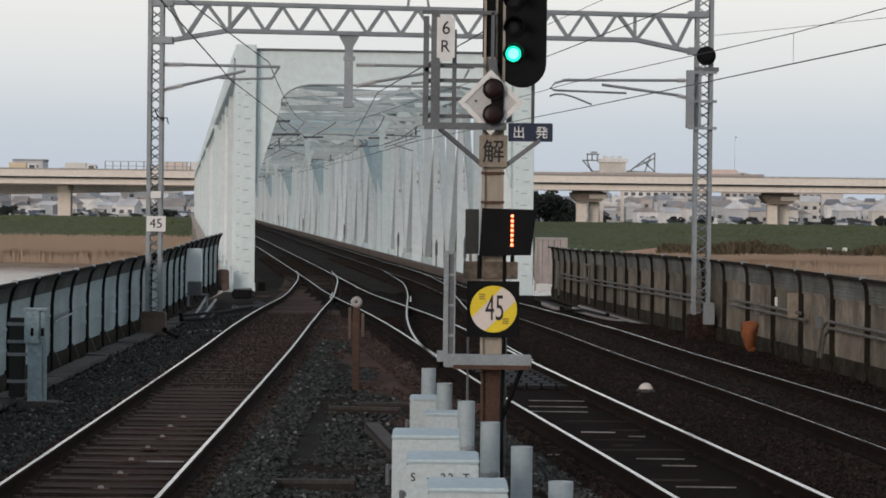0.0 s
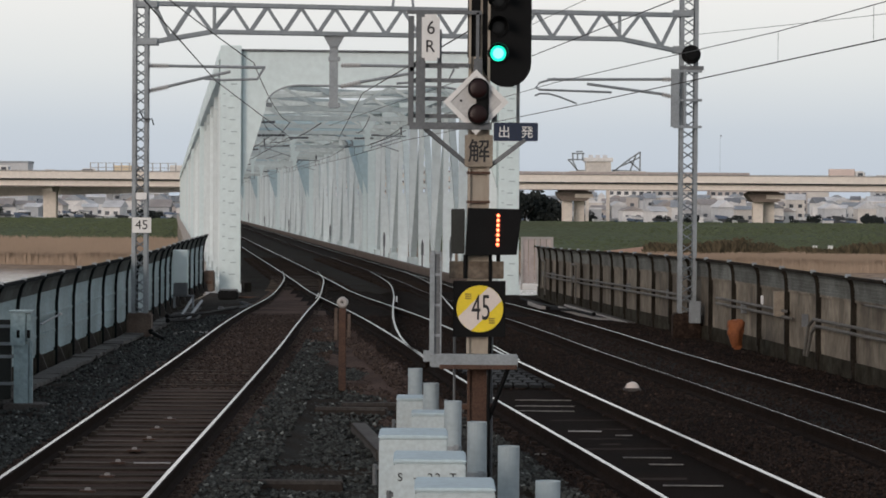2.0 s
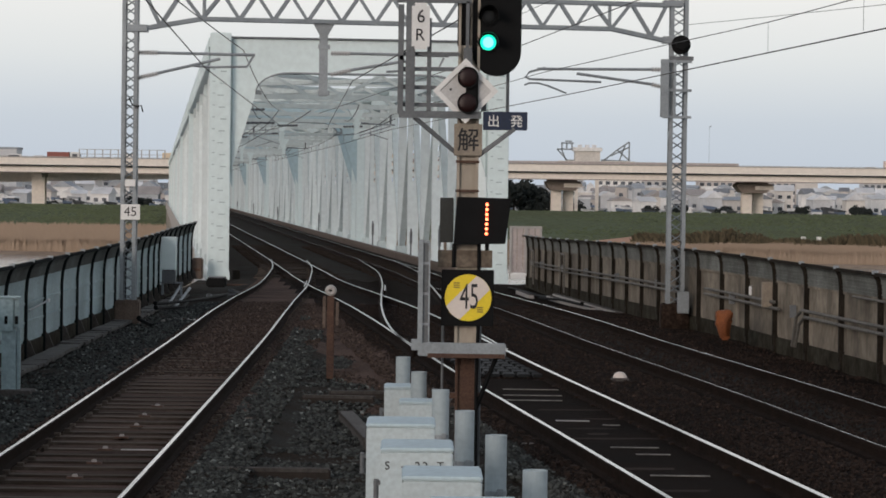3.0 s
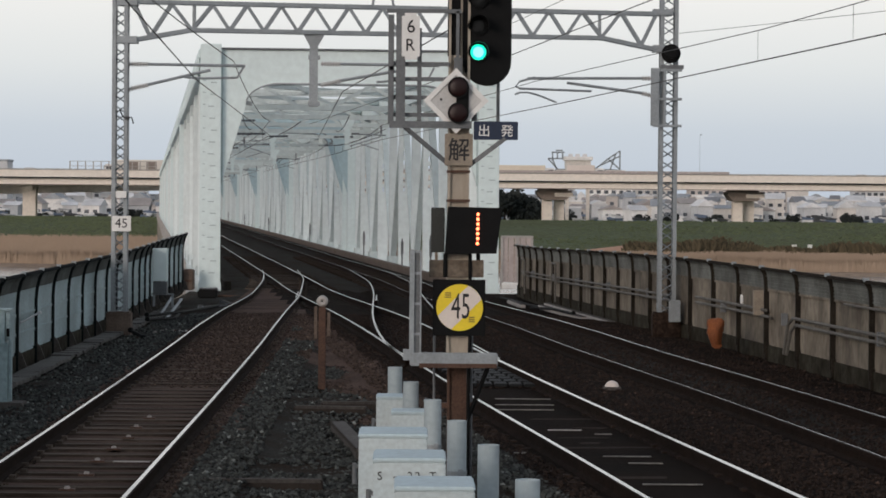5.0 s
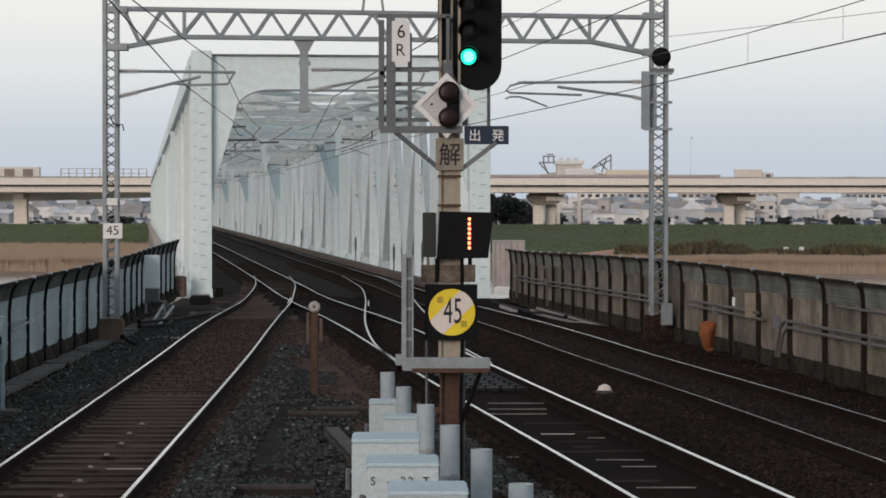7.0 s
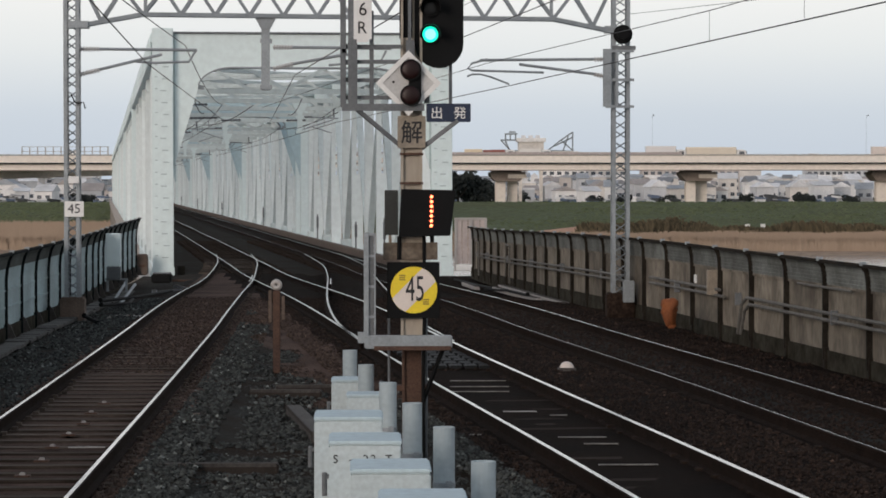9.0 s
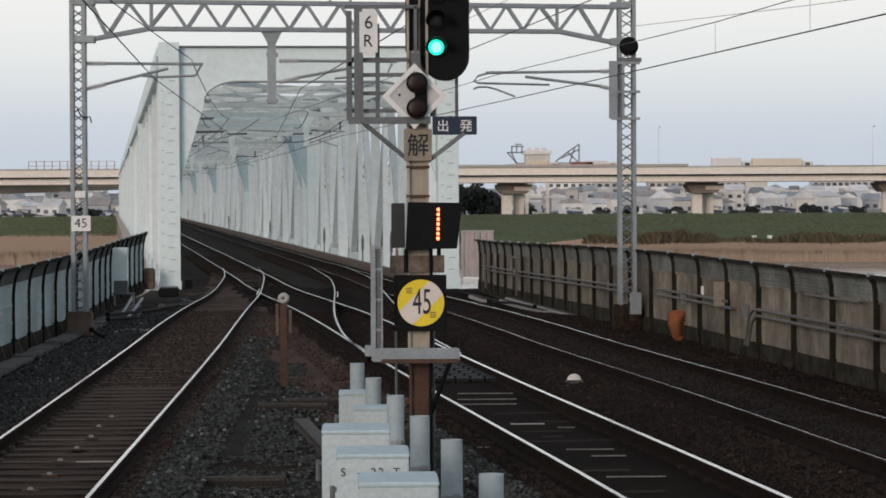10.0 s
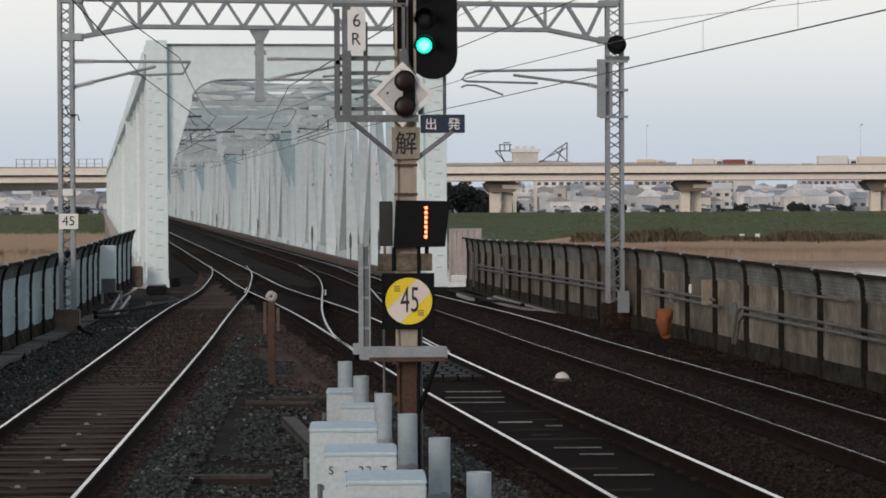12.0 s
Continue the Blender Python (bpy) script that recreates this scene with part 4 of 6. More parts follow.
def build_signal():
    # post: H section, cream above, rusty below
    for name, z0, z1, m, lab, q in (("post_foot", -0.3, 0.95, M_RUSTY, "rusty lower post", 0.078), ("post", 0.95, 4.9, M_CREAM, "grimy cream upper post", 0.088)):
        bm = bmesh.new()
        p, i = q + 0.012, q - 0.012
        half = [(-p, -0.07), (-i, -0.07), (-i, -0.035), (i, -0.035), (i, -0.07), (p, -0.07)]
        face = bm.faces.new([bm.verts.new((x, y, z0)) for x, y in half + [(p, 0.07), (i, 0.07), (i, -0.02), (-i, -0.02), (-i, 0.07), (-p, 0.07)]])
        up = bmesh.ops.extrude_face_region(bm, geom=[face])["geom"]
        for v in up:
            if isinstance(v, bmesh.types.BMVert):
                v.co.z = z1
        bmesh.ops.recalc_face_normals(bm, faces=bm.faces)
        part(name, bm, m, SIG, lab)
    bm = bmesh.new()
    bm_beam(bm, (0.29, -0.2, 0.93), (0.09, -0.03, 0.38), 0.03, 0.03)
    part("stay", bm, M_BLACK, SIG)
    boxpart("clamp_band", SIG, M_RUSTY, -0.15, 0.15, -0.045, 0.08, 0.52, 0.57)
    # round speed sign on a dark board
    boxpart("sign_board", SIG, M_BLACK, -0.25, 0.235, -0.13, -0.105, 1.20, 1.72, 0.004)
    bm = bmesh.new()
    disc(bm, -0.006, 1.462, 0.217, -0.142, -0.132, 40)
    sign = part("speed_sign", bm, M_YELLOW, SIG, "round yellow speed sign with a pale diagonal band")
    bm = bmesh.new()
    r, half, c45 = 0.2155, 0.088, math.sqrt(0.5)
    out = []
    for k in range(9):
        u = -half + 2 * half * k / 8
        v = math.sqrt(r * r - u * u)
        out.append((u, v))
    pts = out + [(u, -v) for u, v in reversed(out)]
    bm_prism(bm, [(-0.006 + (u + v) * c45, 1.462 + (-u + v) * c45) for u, v in pts], -0.1445, -0.1425)
    part("diagonal_band", bm, M_PINKWHITE, sign)
    flat_text("numeral", "45", 0.335, 0.005, -0.146, 1.462, M_INK, sign, 0.54)
    for x, z in ((-0.115, 1.575), (0.105, 1.35)):
        for k in range(3):
            boxpart("small_mark", sign, M_FADED, x - 0.028, x + 0.028, -0.146, -0.144, z - 0.024 + k * 0.02, z - 0.012 + k * 0.02)
    # plate above the round sign
    boxpart("stained_plate", SIG, M_STAINPLATE, -0.265, 0.24, -0.085, -0.07, 1.74, 1.90, 0.004)
    # route indicator with hooded black box
    bm = bmesh.new()
    bm_prism(bm, [(-0.12, 1.955), (0.355, 1.965), (0.405, 2.385), (-0.095, 2.395)], -0.20, -0.02)
    ind = part("route_indicator", bm, M_BLACK, SIG, "black indicator box with a lit column of lamps")
    boxpart("side_box", ind, M_OLIVE, -0.25, -0.125, -0.10, 0.06, 1.97, 2.385, 0.006)
    for k in range(7):
        bm = bmesh.new()
        bmesh.ops.create_uvsphere(bm, u_segments=10, v_segments=6, radius=0.0155, matrix=Matrix.Translation((0.182 - 0.0005 * k, -0.203, 2.325 - 0.0445 * k)))
        part("led_lamp", bm, M_LED, ind)
    bm = bmesh.new()
    bm_path(bm, [(0.19, -0.05, 1.96), (0.19, -0.06, 1.86), (0.10, -0.05, 1.74)], 0.022)
    part("cable", bm, M_BLACK, SIG)
    bm = bmesh.new()
    bm_path(bm, [(0.115, -0.088, 1.96), (0.118, -0.088, 1.2), (0.105, -0.085, 0.6), (0.11, -0.085, -0.2)], 0.019)
    bm_path(bm, [(-0.115, -0.088, 1.96), (-0.118, -0.088, 1.74)], 0.022)
    part("cable", bm, M_BLACK, SIG)
    for z in (2.45, 2.72):
        boxpart("post_band", SIG, M_RUSTY, -0.108, 0.108, -0.076, 0.08, z - 0.012, z + 0.012)
    # plate with one character
    boxpart("name_plate", SIG, M_PLATE, -0.14, 0.12, -0.11, -0.095, 2.765, 3.06, 0.004)
    flat_text("character", "解", 0.225, -0.01, -0.113, 2.915, M_INK, SIG, 0.92, 0.0022)
    # diamond with two dark lenses
    bm = bmesh.new()
    q = 0.298
    cx, cz = -0.022, 3.398
    bm_prism(bm, [(cx - q, cz), (cx, cz - q), (cx + q, cz), (cx, cz + q)], -0.17, -0.155)
    dia = part("diamond_board", bm, M_BOARD, SIG, "white-edged diamond board with two dark lenses")
    bm = bmesh.new()
    corner = ((-1, 0), (0, -1), (1, 0), (0, 1))
    rings = [[bm.verts.new((cx + a * r, yy, cz + b * r)) for a, b in corner] for r, yy in ((q + 0.004, -0.182), (q * 0.80, -0.182), (q * 0.80, -0.1705), (q + 0.004, -0.1535))]
    for a, b in zip(rings, rings[1:] + rings[:1]):
        for k in range(4):
            bm.faces.new((a[k], a[(k + 1) % 4], b[(k + 1) % 4], b[k]))
    bmesh.ops.recalc_face_normals(bm, faces=bm.faces)
    part("white_border", bm, M_WHITE, dia)
    for x, z in ((0.0, 3.52), (0.0, 3.285)):
        bm = bmesh.new()
        disc(bm, x, z, 0.098, -0.24, -0.172)
        hood = part("lens_hood", bm, M_BLACK, dia)
        bm = bmesh.new()
        bmesh.ops.create_uvsphere(bm, u_segments=20, v_segments=10, radius=0.085, matrix=Matrix.Translation((x - 0.004, -0.237, z)) @ Matrix.Diagonal((1, 0.25, 1, 1)))
        part("lens", bm, M_GLASSRED, hood, smooth=True)
    boxpart("lens_backing", dia, M_BLACK, -0.02, 0.095, -0.20, -0.172, 3.30, 3.56, 0.02)
    bm = bmesh.new()
    disc(bm, -0.16, 3.41, 0.012, -0.176, -0.16, 10)
    part("bolt", bm, M_INK, dia)
    # blue name sign
    boxpart("blue_sign", SIG, M_BLUE, 0.165, 0.575, -0.15, -0.135, 3.025, 3.195, 0.005, "navy sign with two white characters")
    y = -0.153
    flat_text("character", "出", 0.118, 0.262, y, 3.11, M_WHITE, SIG, 1.0, 0.0006)
    flat_text("character", "発", 0.118, 0.475, y, 3.11, M_WHITE, SIG, 1.0, 0.0006)
    # colour light head
    head = []
    x0, x1, zb, zt, rr = 0.062, 0.515, 3.50, 4.95, 0.2265
    for k in range(13):
        a = math.pi + math.pi * k / 12
        head.append(((x0 + x1) / 2 + rr * math.cos(a), zb + rr + rr * math.sin(a)))
    for k in range(13):
        a = math.pi * k / 12
        head.append(((x0 + x1) / 2 + rr * math.cos(a), zt - rr + rr * math.sin(a)))
    bm = bmesh.new()
    bm_prism(bm, head, -0.06, -0.04)
    board = part("backboard", bm, M_BLACK, SIG, "tall black rounded backboard with four lamps")
    boxpart("lamp_housing", board, M_BLACK, 0.115, 0.34, -0.045, 0.16, 3.72, 4.75, 0.02)
    boxpart("relay_box", SIG, M_BLACK, -0.075, 0.05, -0.04, 0.16, 3.79, 4.75, 0.008)
    for k, z in enumerate((3.812, 4.058, 4.304, 4.55)):
        bm = bmesh.new()
        disc(bm, 0.207, z, 0.088, -0.085, -0.06)
        hood = part("lamp_hood", bm, M_BLACK, board)
        bm = bmesh.new()
        for j in range(11):
            a0, a1 = math.radians(-20 + 220 * j / 11), math.radians(-20 + 220 * (j + 1) / 11)
            v = [bm.verts.new((0.207 + 0.092 * math.cos(a), yy, z + 0.092 * math.sin(a))) for a in (a0, a1) for yy in (-0.085, -0.26)]
            bm.faces.new((v[0], v[1], v[3], v[2]))
        bmesh.ops.remove_doubles(bm, verts=bm.verts, dist=0.0005)
        bmesh.ops.solidify(bm, geom=list(bm.faces), thickness=0.006)
        part("visor", bm, M_BLACK, hood)
        bm = bmesh.new()
        bmesh.ops.create_uvsphere(bm, u_segments=20, v_segments=10, radius=0.074, matrix=Matrix.Translation((0.207, -0.086, z)) @ Matrix.Diagonal((1, 0.2, 1, 1)))
        part("lamp_lens", bm, M_GREEN if k == 0 else mat_dark_lens, hood, "lit green lens" if k == 0 else "", smooth=True)
        if k == 0:
            bm = bmesh.new()
            bmesh.ops.create_uvsphere(bm, u_segments=16, v_segments=8, radius=0.05, matrix=Matrix.Translation((0.207, -0.104, z)) @ Matrix.Diagonal((1, 0.12, 1, 1)))
            part("lamp_core", bm, M_GREENCORE, hood)
    # number plate for the signal
    bm = bmesh.new()
    bm_box(bm, -0.505, -0.338, -0.20, -0.19, 3.785, 4.215, bev=0.0)
    bmesh.ops.bevel(bm, geom=[e for e in bm.edges if abs(e.verts[0].co.y - e.verts[1].co.y) > 0.005], offset=0.028, segments=4, affect="EDGES")
    plate = part("signal_plate", bm, M_WHITE, SIG, "white plate with rounded corners")
    flat_text("letter", "6", 0.175, -0.42, -0.203, 4.085, M_INK, plate, 0.95)
    flat_text("letter", "R", 0.16, -0.428, -0.203, 3.915, M_INK, plate, 0.95)
    # ladder cage and working platform
    bm = bmesh.new()
    cage = []
    for x, y, z0, z1, w in ((-0.60, -0.12, 3.17, 4.16, 0.05), (-0.51, -0.16, 3.17, 4.2, 0.085), (-0.60, 0.32, 3.17, 4.2, 0.05), (-0.335, -0.1, 3.2, 4.05, 0.035), (-0.335, 0.3, 3.17, 4.05, 0.04)):
        cage.append((x - w / 2, x + w / 2, y - 0.02, y + 0.02, z0, z1))
    for z in (3.25, 3.41, 3.58, 3.72):
        cage.append((-0.58, -0.06, -0.11, -0.07, z - 0.018, z + 0.018))
    cage += [(-0.64, 0.05, -0.14, -0.10, 4.19, 4.225), (0.0, 0.03, -0.14, -0.10, 3.55, 4.21), (-0.61, -0.57, -0.14, 0.32, 3.66, 3.70)]
    bm.free()
    for c in cage:
        boxpart("cage_bar", SIG, M_DARKGALV, *c)
    bm = bmesh.new()
    bm_box(bm, -0.61, 0.15, -0.18, 0.34, 3.16, 3.185)
    bm_box(bm, -0.61, 0.15, -0.19, -0.17, 3.125, 3.19)
    bm_box(bm, -0.02, 0.06, -0.16, -0.06, 3.56, 3.78)
    bm_box(bm, 0.385, 0.415, 0.1, 0.13, 3.18, 4.1)
    bm_box(bm, 0.15, 0.2, -0.06, 0.0, 3.2, 3.5)
    part("platform", bm, M_DARKGALV, SIG)
    bm = bmesh.new()
    for y in (-0.14, 0.2):
        bm_beam(bm, (-0.50, y, 3.13), (-0.07, y * 0.3, 2.77), 0.035, 0.035)
        bm_beam(bm, (0.43, y, 3.03), (0.09, y * 0.3, 2.77), 0.035, 0.035)
    part("bracket_stay", bm, M_DARKGALV, SIG)
    # lower step and its upright
    bm = bmesh.new()
    bm_box(bm, -0.44, 0.37, -0.34, -0.22, 0.93, 1.05, bev=0.01)
    bm_box(bm, -0.08, 0.08, -0.24, -0.07, 0.95, 1.0)
    step = part("step", bm, M_GALV, SIG, "worn grey step plate with rusty edge")
    boxpart("step_edge", step, M_RUSTY, -0.35, 0.36, -0.343, -0.338, 0.915, 0.955)
    bm = bmesh.new()
    bm_box(bm, -0.445, -0.40, -0.30, -0.26, 1.02, 2.0)
    bm_box(bm, -0.35, -0.335, -0.30, -0.26, 1.02, 1.98)
    for z in (1.22, 1.5, 1.78, 1.98):
        bm_box(bm, -0.445, -0.335, -0.29, -0.27, z - 0.012, z + 0.012)
    bm_box(bm, -0.50, -0.42, -0.31, -0.25, 0.98, 1.08)
    ladder = part("ladder", bm, M_GALV, SIG)
    boxpart("ladder_back", ladder, M_DARKGALV, -0.40, -0.352, -0.275, -0.262, 1.04, 1.97)
    bm = bmesh.new()
    for x in (-0.21, 0.14):
        bm_rod(bm, (x, 0.1, -0.2), (x, 0.1, 1.2), 0.012)
    bm_rod(bm, (-0.3, 0.0, 0.6), (-0.12, 0.0, 0.5), 0.02)
    part("conduit", bm, M_DARKGALV, SIG)


mat_dark_lens = mat("unlit_lens", (0.012, 0.013, 0.014), 0.4, var=0.1, bump=0.0, spec=0.35)
build_signal()
# how the fittings hang on the post
HANG = {"diamond_board": (-0.008, -0.026), "blue_sign": (-0.030, -0.010), "backboard": (-0.033, 0.014), "relay_box": (-0.033, 0.0), "signal_plate": (-0.030, -0.038),
        "cage_bar": (-0.033, -0.008), "platform": (-0.033, -0.008), "sign_board": (0.022, 0.0), "speed_sign": (0.026, 0.0), "name_plate": (0.010, 0.010)}
for ob in SIG.children:
    kind = ob.name.split(".")[0]
    dx, dz = HANG.get(kind, (0.0, 0.0))
    if kind == "character":
        dx, dz = HANG["blue_sign"] if ob.location.x > 0.2 else HANG["name_plate"]
    ob.location.x += dx
    ob.location.z += dz


# ---- trackside cabinets and sleeved posts in front of the signal ----
M_BOXLID = mat("pale_blue_lid_paint", (0.50, 0.61, 0.645), 0.6, var=0.16, scale=2, grain=20, bump=0.02)


def build_cabinet(x, y, w, d, top, marks, label):
    t = thing("relay_cabinet", pose(x, y, -0.25), label, "cabinet", "trackside cabinets")
    h = top + 0.25
    boxpart("body", t, M_BOX, -w / 2, w / 2, 0, d, 0.0, h - 0.03, 0.008)
    boxpart("lid", t, M_BOXLID, -w / 2 - 0.004, w / 2 + 0.004, -0.004, d + 0.004, h - 0.028, h, 0.01)
    bm = bmesh.new()
    for yy in (0.12, 0.2):
        bm_rod(bm, (-w / 2 - 0.03, yy, h - 0.22), (-w / 2 - 0.03, yy, h - 0.36), 0.016)
        bm_box(bm, -w / 2 - 0.03, -w / 2, yy - 0.012, yy + 0.012, h - 0.25, h - 0.23)
    part("latch", bm, M_DARKGALV, t)
    if marks:
        for k, ch in enumerate(marks):
            if ch != " ":
                text_part("letter", ch, 0.075, t, M_INK, pose((k - (len(marks) - 1) / 2) * 0.048 - 0.02, -0.004, h - 0.115) @ FRONT)
    return t


build_cabinet(-0.10, 19.4, 0.475, 0.62, 0.845, "", "pale blue-grey steel relay cabinet with latches on its side")
build_cabinet(0.015, 17.7, 0.46, 0.62, 0.84, "S - 22 T", "pale blue-grey steel relay cabinet with black lettering")
build_cabinet(0.16, 16.0, 0.46, 0.62, 0.84, "", "pale blue-grey steel relay cabinet with a smooth lid")
build_cabinet(-0.11, 26.8, 0.38, 0.5, 0.56, "", "small pale grey relay cabinet behind the sleeved posts")
build_cabinet(0.03, 24.5, 0.34, 0.4, 0.60, "", "low pale relay cabinet between the sleeved posts")
build_cabinet(0.315, 14.4, 0.46, 0.62, 0.84, "", "pale blue-grey steel relay cabinet with a plain smooth lid")


def build_sleeve(x, y, top, r):
    t = thing("sleeved_post", pose(x, y, -0.25), "short post capped with a blue-grey plastic sleeve and clamp", "post", "sleeved posts")
    bm = bmesh.new()
    bm_rod(bm, (0, 0, 0), (0, 0, top), r * 0.85, 18)
    part("pipe", bm, M_DARKGALV, t, smooth=False)
    bm = bmesh.new()
    vs = bm_rod(bm, (0, 0, top - 0.16), (0, 0, top + 0.25), r, 20)
    bmesh.ops.bevel(bm, geom=[e for e in bm.edges if len(e.link_faces) == 2 and any(len(f.verts) > 8 for f in e.link_faces)], offset=0.012, segments=2, affect="EDGES")
    part("sleeve", bm, M_TUBE, t)
    bm = bmesh.new()
    bm_rod(bm, (0, 0, top - 0.145), (0, 0, top - 0.115), r * 1.06, 20)
    bm_box(bm, 0.01, 0.05, -r - 0.03, -r + 0.01, top - 0.15, top - 0.10)
    bm_rod(bm, (0.03, -r - 0.045, top - 0.125), (0.03, -r, top - 0.125), 0.012)
    part("clamp", bm, M_GALV, t)


for x, y, top, r in ((0.735, 17.0, 0.77, 0.076), (0.553, 19.0, 0.80, 0.074), (0.372, 21.0, 0.80, 0.074), (0.212, 23.5, 0.77, 0.073), (0.03, 26.0, 0.75, 0.073), (-0.128, 28.0, 0.76, 0.072)):
    build_sleeve(x, y, top, r)


# ---- road viaduct across the river plain ----
VY, VTOP, VBOT = 550.0, 6.55, 3.45
via = thing("road_viaduct", pose(0, VY, 0), "long pale concrete road viaduct on piers across the plain", "viaduct", kind="structure")
# the groove strip and bottom flange are coloured dark to stand for shade
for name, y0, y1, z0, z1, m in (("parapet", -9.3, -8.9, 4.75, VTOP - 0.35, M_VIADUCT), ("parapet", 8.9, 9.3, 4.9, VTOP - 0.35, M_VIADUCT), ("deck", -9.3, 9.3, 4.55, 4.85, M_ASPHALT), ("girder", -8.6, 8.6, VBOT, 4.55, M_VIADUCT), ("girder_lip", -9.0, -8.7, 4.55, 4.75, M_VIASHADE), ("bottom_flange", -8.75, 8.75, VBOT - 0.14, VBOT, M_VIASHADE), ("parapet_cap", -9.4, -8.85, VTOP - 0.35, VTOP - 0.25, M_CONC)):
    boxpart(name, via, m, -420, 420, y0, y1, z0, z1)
boxpart("parapet_rail", via, M_GALVRAIL, -420, 420, -9.15, -9.05, VTOP - 0.2, VTOP - 0.08)
bm = bmesh.new()
for k in range(-105, 105):
    bm_box(bm, k * 4.0 - 0.08, k * 4.0 + 0.08, -9.15, -9.05, VTOP - 0.35, VTOP - 0.08)
part("rail_posts", bm, M_GALVRAIL, via)


def build_pier(x, twin):
    t = thing("viaduct_pier", pose(x, VY, -4.5), "pale concrete viaduct pier with a dark bearing cap", "pier", "viaduct piers", "structure")
    if twin:
        for s in (-1.15, 1.35):
            boxpart("column", t, M_VIADUCT, s - 1.0, s + 1.0, -1.2 + s, 1.2 + s, 0, 6.4, 0.1)
        # cap and box above it are coloured dark as shade beneath the deck
        bm = bmesh.new()
        bm_prism(bm, [(-2.3, 5.7), (2.5, 5.7), (3.6, 6.9), (3.6, 7.5), (-3.3, 7.5), (-3.3, 6.9)], -4, 4)
        part("pier_cap", bm, M_VIASHADE, t, "pier cap coloured dark for the shade under the deck")
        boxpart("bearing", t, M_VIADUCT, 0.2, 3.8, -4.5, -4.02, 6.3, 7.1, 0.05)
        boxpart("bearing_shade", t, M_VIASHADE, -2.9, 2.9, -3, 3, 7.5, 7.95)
    else:
        boxpart("column", t, M_VIADUCT, -1.3, 1.3, -1.3, 1.3, 0, 7.4, 0.1)
        boxpart("pier_cap", t, M_VIADUCT, -1.1, 1.1, -4.5, 4.5, 6.9, 7.95, 0.05)


for x, twin in ((28.2, True), (65.6, True), (103.2, True), (-74.4, False), (-9.0, True), (-112, False), (141, True)):
    build_pier(x, twin)
# railing screen on the near parapet and the sloping ramp deck beyond it
scr = thing("parapet_screen", pose(0, VY - 9.1, VTOP - 0.1), "see-through mesh screen with posts on the viaduct parapet", "screen", kind="structure")
for k in range(12):
    boxpart("screen_post", scr, M_GALVRAIL, -65.5 + k * 1.5 - 0.1, -65.5 + k * 1.5 + 0.1, -0.05, 0.05, -0.4, 1.5)
for z in (0.5, 1.42):
    boxpart("screen_rail", scr, M_GALVRAIL, -65.6, -48.9, -0.03, 0.03, z, z + 0.1)
wind = thing("wind_barrier", pose(0, VY - 8.7, VTOP - 0.3), "low pinkish grey wind barrier on the viaduct parapet", "barrier", kind="structure")
for k in range(36):
    boxpart("barrier_sheet", wind, M_GREYPANEL, -10.0 + 2.0 * k, -8.04 + 2.0 * k, -0.04, 0.04, 0.0, 0.62)
ramp_deck = thing("ramp_viaduct", pose(0, VY + 16, 0), "lower concrete ramp sloping down beside the viaduct", "ramp", kind="structure")
bm = bmesh.new()
bm_beam(bm, (-50, 0, 3.3), (-135, -2, 0.75), 9, 1.9)
part("ramp_deck", bm, M_VIADUCT, ramp_deck)
bm = bmesh.new()
bm_beam(bm, (-50, -4.7, 4.3), (-135, -6.7, 1.8), 0.3, 0.9)
part("ramp_parapet", bm, M_VIADUCT, ramp_deck)


# ---- vehicles on the viaduct ----
def wheels(t, xs, r=0.5):
    for x in xs:
        for y in (-1.05, 1.05):
            bm = bmesh.new()
            bm_rod(bm, (0, -0.14, 0), (0, 0.14, 0), r, 16)
            w = part("wheel", bm, M_TYRE, t)
            w.matrix_basis = pose(x, y, r)
            bm = bmesh.new()
            bm_rod(bm, (0, -0.15, 0), (0, 0.15, 0), r * 0.5, 12)
            part("rim", bm, M_GALV, w)


def build_truck(y, length, height, col, facing, label, panels=0):
    """A lorry that heads towards +x if facing is 1."""
    paint = mat("lorry_box_paint", col, 0.5, var=0.08, scale=0.5, grain=5, bump=0.0)
    t = thing("lorry", pose(0, y, 4.85, 0, 0, 0 if facing > 0 else 180), label, "lorry", "vehicles on the viaduct")
    boxpart("chassis", t, M_BLACK, -length / 2, length / 2, -0.9, 0.9, 0.5, 0.8)
    boxpart("cargo_box", t, paint, -length / 2, length / 2 - 2.1, -1.2, 1.2, 0.85, height, 0.06)
    bm = bmesh.new()
    a, b = length / 2 - 1.95, length / 2
    bm_prism(bm, [(a, 0.55), (b, 0.55), (b, 1.5), (b - 0.25, 2.45), (b - 0.6, 2.6), (a, 2.6)], -1.15, 1.15)
    part("cab", bm, M_WHITE, t)
    boxpart("windscreen", t, M_WINDOW, b - 0.28, b + 0.005, -1.0, 1.0, 1.6, 2.3)
    for s in (-1.16, 1.14):
        boxpart("side_window", t, M_WINDOW, b - 1.5, b - 0.5, s, s + 0.02, 1.55, 2.25)
    for k in range(panels):
        for s in (-1.23, 1.21):
            boxpart("side_panel", t, M_VIASHADE, -length / 2 + 1.2 + k * 3.6, -length / 2 + 3.2 + k * 3.6, s, s + 0.02, 1.1, height - 0.4)
    wheels(t, (length / 2 - 1.2, -length / 2 + 1.2, -length / 2 + 2.3))
    return t


